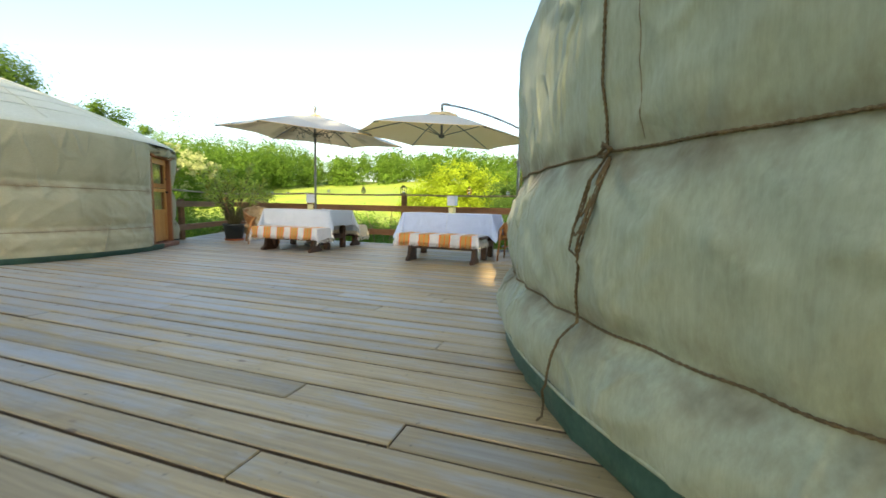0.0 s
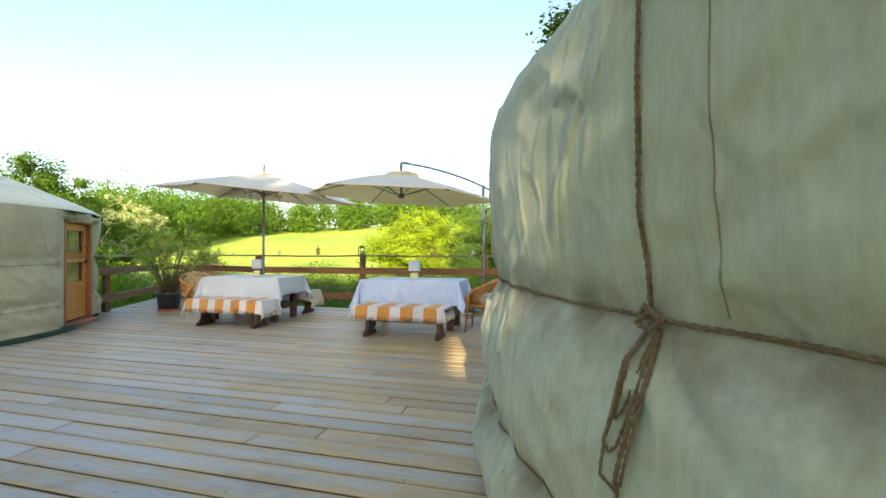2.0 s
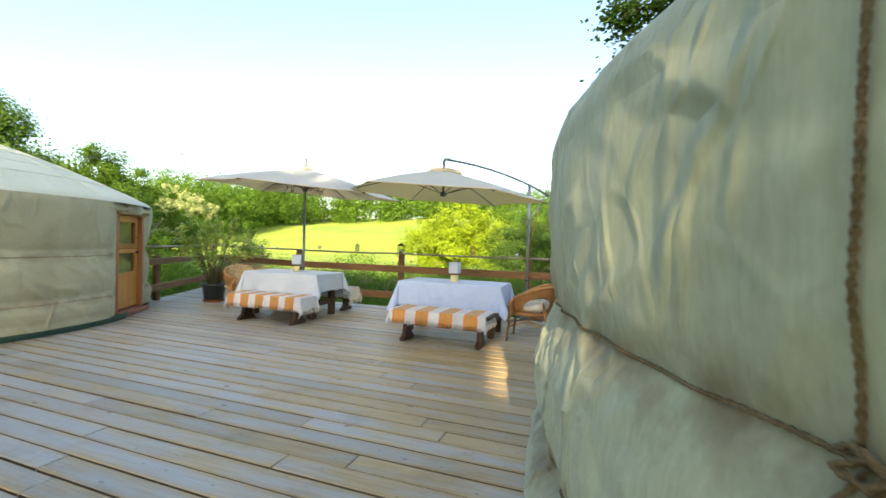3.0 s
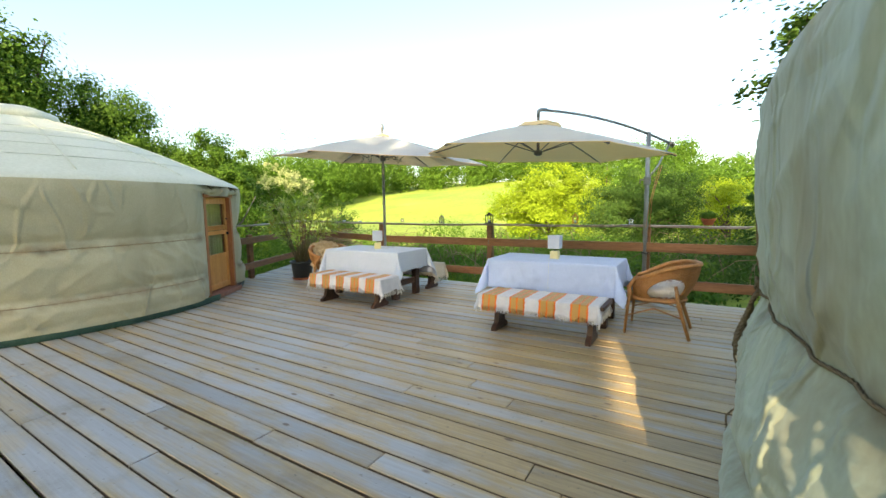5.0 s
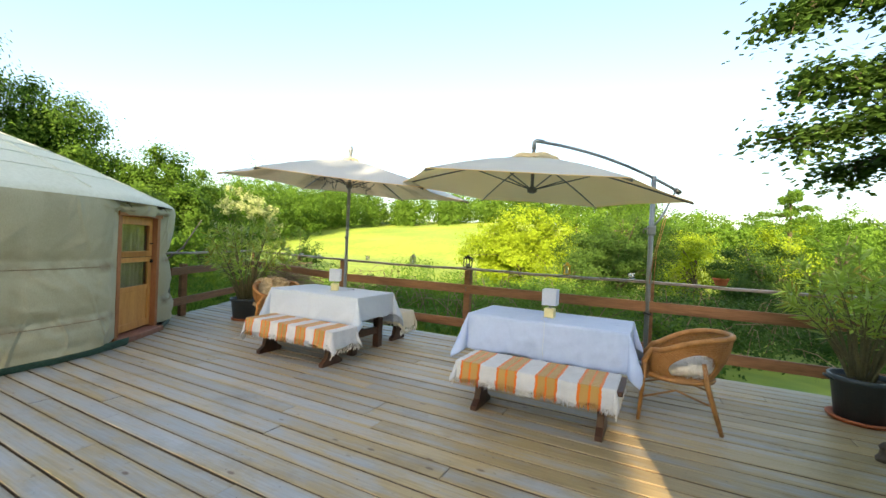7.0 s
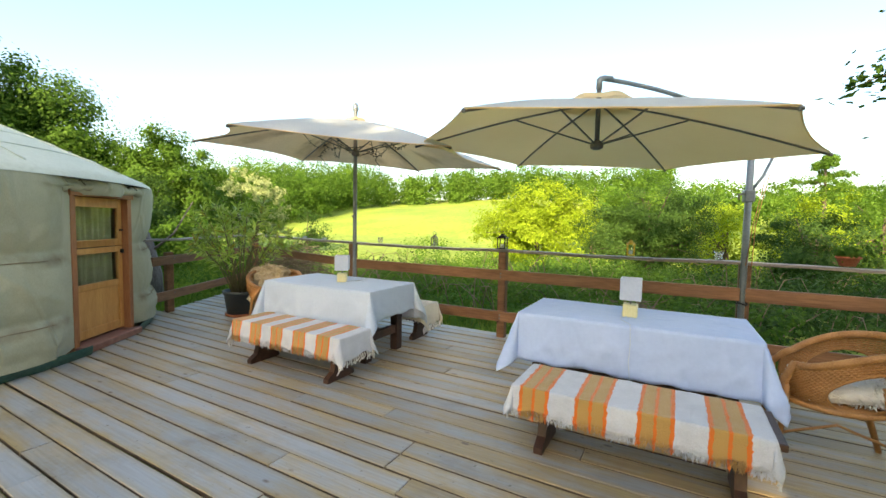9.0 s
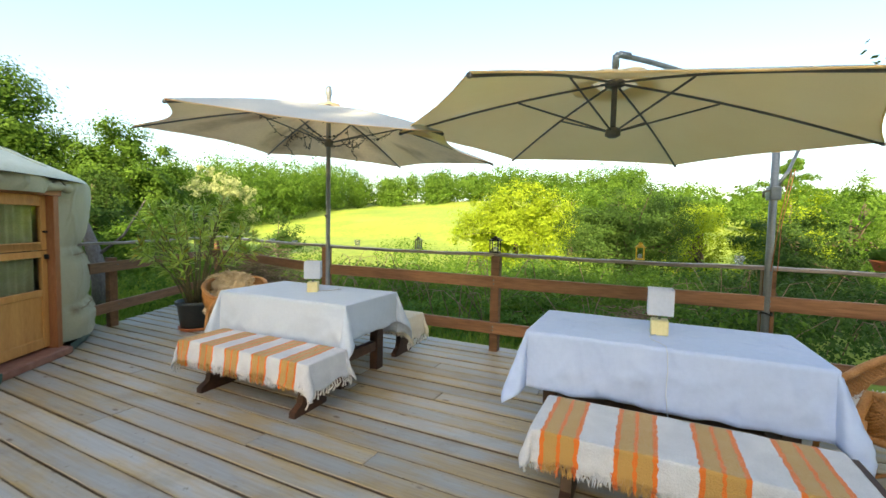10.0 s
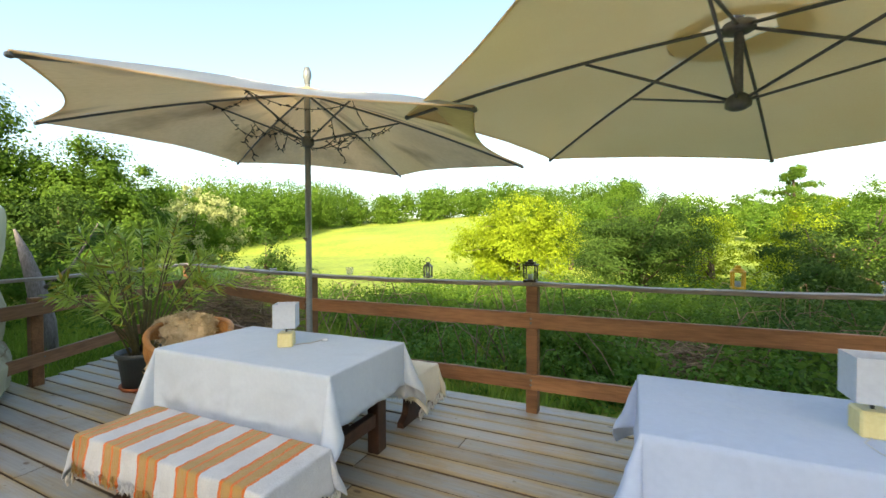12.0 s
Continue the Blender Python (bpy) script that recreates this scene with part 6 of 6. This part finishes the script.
def sunshade_arm():
    cx, cy = -0.43, 8.18
    root = thing("cantilever_umbrella", at(cx, cy, 0), "open beige cantilever umbrella hanging from a grey curved arm", "umbrella")
    tips, apex = canopy(root, None, 1.68, 1, 2.135, 2.545, -0.05, 0.022, M_SUNSHADE, 0.17, pull=0.035)
    hub = Vector((0.0, 0.0, 2.16))
    ribs(root, tips, apex, hub, 0.42)
    tube("stem", [(0, 0, 2.13), (0, 0, 2.4), (0, 0, 2.70)], 0.020, M_RIB, root, sides=12)
    turned("hub", [(0.03, 2.125), (0.055, 2.14), (0.055, 2.18), (0.03, 2.20)], M_RIB, root, sides=14)
    turned("top_hub", [(0.05, 2.495), (0.07, 2.505), (0.07, 2.535), (0.05, 2.545)], M_RIB, root, sides=14)
    vent(root, apex, 0.26, 0.05, M_VENT, 1)
    mx, my = 1.02 - cx, 9.05 - cy
    ux, uy = mx / math.hypot(mx, my), my / math.hypot(mx, my)
    D = math.hypot(mx, my)
    arm = []
    for k in range(15):
        s = -0.0 + (D + 0.36) * k / 14
        u = s / D
        arm.append((ux * s, uy * s, 2.735 - 0.03 * u - 0.26 * u * u))
    tube("arm", arm, 0.019, M_METAL, root, "curved grey metal arm", 10)
    tube("arm_elbow", [(0, 0, 2.64), (0, 0, 2.72), (ux * 0.04, uy * 0.04, 2.74), (ux * 0.12, uy * 0.12, 2.738)], 0.026, M_METAL, root, sides=10)
    e = arm[-1]
    tube("arm_end", [(e[0] - ux * 0.02, e[1] - uy * 0.02, e[2] + 0.01), (e[0] + ux * 0.05, e[1] + uy * 0.05, e[2] - 0.025)], 0.034, M_RIB, root, sides=10)
    tube("mast", [(mx, my, 0.03), (mx, my, 1.2), (mx, my, 2.47)], 0.030, M_METAL, root, "grey metal mast", 14)
    tube("mast_strut", [(mx, my, 1.80), (mx + ux * 0.16, my + uy * 0.16, 1.98), (mx + ux * 0.34, my + uy * 0.34, 2.30)], 0.014, M_METAL, root)
    part("mast_bracket", boxed(mx - 0.045, mx + 0.045, my - 0.045, my + 0.045, 1.72, 1.84, bevel=0.01), M_METAL, root)
    tube("crank", [(mx - 0.05, my - 0.03, 1.80), (mx - 0.10, my - 0.06, 1.79), (mx - 0.10, my - 0.06, 1.74)], 0.011, M_RIB, root)
    for q in range(2):
        tube("cord", [(mx + ux * (0.2 + 0.03 * q), my + uy * 0.2, 2.0), (mx + 0.05 + 0.02 * q, my - 0.01, 1.5), (mx + 0.0 + 0.05 * q, my - 0.04, 1.1)], 0.004, M_FRAME, root, "thin red-brown cord", 5)
    tube("strap", [(mx + 0.045 * math.cos(w), my + 0.045 * math.sin(w), 0.72 + 0.01 * math.sin(2 * w)) for w in np.linspace(0, 6.28, 13)], 0.008, M_BLACK, root, sides=5)
    for w in (35, 125):
        d = Vector((math.cos(radians(w)), math.sin(radians(w)), 0))
        p = Vector((mx, my, 0.025))
        q = Vector((d.y, -d.x, 0))
        bm = boxed(-0.45, 0.45, -0.03, 0.03, 0.002 + (0.0 if w < 90 else 0.042), 0.042 + (0.0 if w < 90 else 0.042), bevel=0.004)
        ob = part("base_bar", bm, M_METAL, root)
        ob.matrix_local = Matrix.Translation((mx, my - 0.02, 0)) @ Matrix.Rotation(radians(w), 4, "Z")
    return root


sunshade_pole()
sunshade_arm()
tagged(part("ballast_board", boxed(-0.22, 0.22, -0.075, 0.075, 0.0, 0.05, bevel=0.006), M_RAIL), "short brown board weighing the umbrella base", "board").matrix_world = at(1.28, 8.62, -14, 0.088)


# ---- small things on the railing ----
def lantern(x, y, s, h, material, label, pane=True, ring=True, seg=4, flat=False, dome=False):
    root = thing("lantern", at(x, y, -10, 1.140), label, "lantern", "lanterns on the railing")
    part("floor_plate", boxed(-s, s, -s, s, 0, 0.014, bevel=0.003), material, root)
    for sx in (-1, 1):
        for sy in (-1, 1):
            part("corner_post", boxed(sx * (s - 0.008) - 0.006, sx * (s - 0.008) + 0.006, sy * (s - 0.008) - 0.006, sy * (s - 0.008) + 0.006, 0.014, h * 0.72), material, root)
    bm = bmesh.new()
    if flat:
        box(bm, -s * 1.12, s * 1.12, -s * 1.12, s * 1.12, h * 0.72, h * 0.79, 0.003)
        box(bm, -s * 0.72, s * 0.72, -s * 0.72, s * 0.72, h * 0.79, h * 0.90, 0.003)
    if dome:
        for v, f in (lathe([(s * 1.22, h * 0.70), (s * 1.24, h * 0.73), (s * 0.95, h * 0.78), (s * 0.8, h * 0.85), (s * 0.5, h * 0.88), (s * 0.52, h * 0.92), (s * 0.3, h * 0.98), (s * 0.05, h)], 12),):
            vs = [bm.verts.new(p) for p in v]
            for q in f:
                bm.faces.new([vs[i] for i in q])
    r = {"verts": []} if flat or dome else bmesh.ops.create_cone(bm, cap_ends=True, segments=seg, radius1=s * 1.55, radius2=s * 0.55, depth=h * 0.2)
    bmesh.ops.transform(bm, verts=r["verts"], matrix=Matrix.Translation((0, 0, h * 0.82)) @ Matrix.Rotation(radians(45), 4, "Z"))
    part("roof", bm, material, root)
    part("top_vent", boxed(-s * 0.35, s * 0.35, -s * 0.35, s * 0.35, h * 0.9, h, bevel=0.003), material, root)
    if pane:
        for x0, x1, y0, y1 in ((-s + 0.014, s - 0.014, -s + 0.006, -s + 0.009), (-s + 0.014, s - 0.014, s - 0.009, s - 0.006)):
            part("pane", boxed(x0, x1, y0, y1, 0.014, h * 0.72), M_GLASS, root).visible_shadow = False
    turned("candle", [(s * 0.42, 0.014), (s * 0.42, h * 0.32), (s * 0.1, h * 0.33)], M_SHADE, root, "white candle stub", 14)
    if ring:
        tube("ring", [(0.026 * math.cos(w), 0, h + 0.02 + 0.026 * math.sin(w)) for w in np.linspace(0, 6.28, 15)[:-1]], 0.003, material, root, sides=5, closed=True)
    return root


def cap_y(x):
    return rail_line(x)


lantern(-1.46, cap_y(-1.46), 0.056, 0.19, M_BLACK, "black metal lantern on the railing post", ring=False, flat=True)
lantern(-2.44, cap_y(-2.44), 0.036, 0.15, M_GREYTIN, "small grey tin lantern on the railing")
lantern(0.02, cap_y(0.02), 0.042, 0.17, M_YELLOW, "ochre yellow metal lantern on the railing", ring=False, dome=True)


def tumbler(x, y):
    root = thing("glass_tumbler", Matrix.Translation((x, y, 1.137)), "clear glass tumbler on the railing", "glass", "glasses on the railing")
    turned("glass", [(0.033, 0.0), (0.042, 0.085), (0.039, 0.085), (0.031, 0.010), (0.001, 0.008)], M_TUMBLER, root, sides=20)


for x in (0.83, -3.35):
    tumbler(x, cap_y(x))


def ashtray(x, y):
    root = thing("dish", Matrix.Translation((x, y, 1.138)), "small white dish on the railing", "dish", "dishes on the railing")
    turned("bowl", [(0.03, 0.0), (0.045, 0.022), (0.04, 0.022), (0.026, 0.006), (0.001, 0.005)], M_SHADE, root, sides=18)


ashtray(-5.25, 10.685)
ashtray(-4.63, 10.375)


def rail_planter():
    root = thing("rail_planter", at(1.80, cap_y(1.80), -10, 1.139), "round terracotta pot with a small green plant on the railing", "planter")
    turned("bowl", [(0.055, 0.0), (0.082, 0.07), (0.09, 0.072), (0.09, 0.09), (0.08, 0.09), (0.075, 0.075)], M_TERRA, root, sides=24)
    turned("soil", [(0.005, 0.082), (0.05, 0.081), (0.076, 0.076)], M_SOIL, root, sides=18)
    rng = np.random.default_rng(71)
    p = rng.normal(0, 1, (420, 3)) * np.array([0.05, 0.045, 0.03]) + np.array([0, 0, 0.125])
    leaf_part("foliage", p, 0.045, 0.026, M_LEAF, root, seed=71)
    return root


rail_planter()

# small weathered wooden stump on the deck
stump = thing("wood_stump", at(2.37, 7.17, 20), "small dark weathered wooden stump on the deck", "stump")
v, f = lathe([(0.10, 0.0), (0.105, 0.03), (0.08, 0.06), (0.07, 0.10), (0.085, 0.125), (0.05, 0.16), (0.01, 0.165)], 16)
mesh_part("stump", [(x * 0.75 * (1 + 0.2 * wob(x, y, z, 14)), y * 0.6 * (1 + 0.2 * wob(y, x, z, 14)), z * 0.85 + 0.001) for x, y, z in v], f, M_BARK, stump, smooth=False)


# ---- dead wood beyond the railing ----
def dead_trunk():
    z = float(ground_h(-9.0, 10.45))
    root = thing("dead_trunk", Matrix.Translation((-9.0, 10.45, z)), "broken silvery dead tree trunk", "dead tree")
    pts = [(0.25, 0.1, -0.1), (0.22, 0.1, 0.7), (0.12, 0.05, 1.3), (0.0, 0, 1.75), (-0.12, -0.05, 2.12)]
    tube("trunk", pts, [0.16, 0.14, 0.11, 0.07, 0.015], M_DEADWOOD, root, sides=9)
    tube("branch", [(0.2, 0.1, 1.2), (0.65, 0.2, 1.55), (1.05, 0.3, 2.2)], [0.03, 0.02, 0.008], M_DEADWOOD, root, sides=6)
    return root


dead_trunk()


def brush(x, y, r, h, n, seed, label):
    rng = random.Random(seed)
    z = float(ground_h(x, y))
    data = []
    for i in range(n):
        w, q = rng.uniform(0, 6.28), rng.uniform(0, 1) ** 0.6 * r
        c = Vector((x + q * math.cos(w), y + q * math.sin(w) * 0.7, z + rng.uniform(0.0, h) * (1 - (q / r) ** 2)))
        d = Vector((rng.uniform(-1, 1), rng.uniform(-0.6, 0.6), rng.uniform(-0.15, 0.3))).normalized() * rng.uniform(0.2, 0.6)
        data.append(tube_data([c - d, c + Vector((0, 0, rng.uniform(-0.04, 0.08))), c + d], [0.009, 0.007, 0.003], 3))
    return tagged(mesh_part("brushwood_pile", *joined(data), M_TWIG), label, "brushwood", kind="stuff")


def canes(n, seed, x0, x1, d0, d1, label):
    """Bare arching canes and dry sticks among the undergrowth."""
    rng = random.Random(seed)
    data = []
    for i in range(n):
        x = rng.uniform(x0, x1)
        y = 9.9 - 0.19 * x + rng.uniform(d0, d1)
        z = float(ground_h(x, y))
        w, ln, up = rng.uniform(0, 6.28), rng.uniform(0.5, 1.5), rng.uniform(0.3, 1.3)
        p = [Vector((x + math.cos(w) * ln * u, y + math.sin(w) * ln * u, z + up * math.sin(u * 2.4) + 0.05)) for u in (0, 0.25, 0.5, 0.75, 1.0)]
        data.append(tube_data(p, [0.010, 0.009, 0.007, 0.005, 0.002], 4))
    return tagged(mesh_part("dry_canes", *joined(data), M_TWIG), label, "dry stems", kind="stuff")


canes(90, 83, -1.5, 7.5, 1.0, 6.0, "bare brown canes and sticks among the undergrowth")
canes(60, 84, -6.5, -1.5, 1.0, 4.0, "bare brown canes and sticks among the grass")
brush(-6.6, 12.2, 1.2, 1.35, 1100, 81, "heap of dry brown brushwood behind the railing")
brush(0.6, 12.3, 0.95, 0.55, 320, 82, "heap of dry brown brushwood below the railing")


# ---- deck planks ----
def planks():
    rng = random.Random(4)
    lengths = (2.4, 3.6, 4.2, 5.0)
    kinds = {}

    def kind(ln):
        ln = round(ln, 2)
        if ln not in kinds:
            me = bpy.data.meshes.new("plank")
            bm = boxed(0, ln - 0.004, -0.0785, 0.0785, -0.032, 0.0, bevel=0.005)
            bm.to_mesh(me)
            bm.free()
            me.materials.append(M_PLANK)
            me.materials.append(M_PLANK_EDGE)
            for p in me.polygons:
                if abs(p.normal.y) > 0.9 or abs(p.normal.x) > 0.9:
                    p.material_index = 1
            kinds[ln] = me
        return kinds[ln]

    def lay(u, v, ln):
        ob = new("plank", kind(ln))
        ob.parent = floor
        ob.matrix_local = pose(u, v + rng.uniform(-0.002, 0.002), rng.uniform(-0.003, 0.002), rng.uniform(-0.5, 0.5), 0, rng.uniform(-0.06, 0.06))

    inv = DECK.inverted()
    a, b, c = (inv @ Vector((x, y, 0)) for x, y in ((-6.60, 9.0), (-7.36, 11.72), (-3.86, 10.10)))
    for row in range(-14, 74):
        v = 0.034 - PITCH * (row + 0.5)
        if v > b.y:
            continue
        side = a.x + (b.x - a.x) * (v - a.y) / (b.y - a.y)
        if v > a.y + 0.05:
            u = side
        else:
            u = -10.0
        end = 8.4
        if row < 0:
            end = c.x + (b.x - c.x) * (v - c.y) / (b.y - c.y)
            while end - u > 0.15:
                ln = min(rng.choice(lengths), end - u)
                lay(u, v, ln)
                u += ln
            continue
        while u < end:
            ln = min(rng.choice(lengths), end - u)
            if u == -10.0:
                ln -= rng.choice((0.0, 0.8, 1.6))
            lay(u, v, ln)
            u += ln


planks()
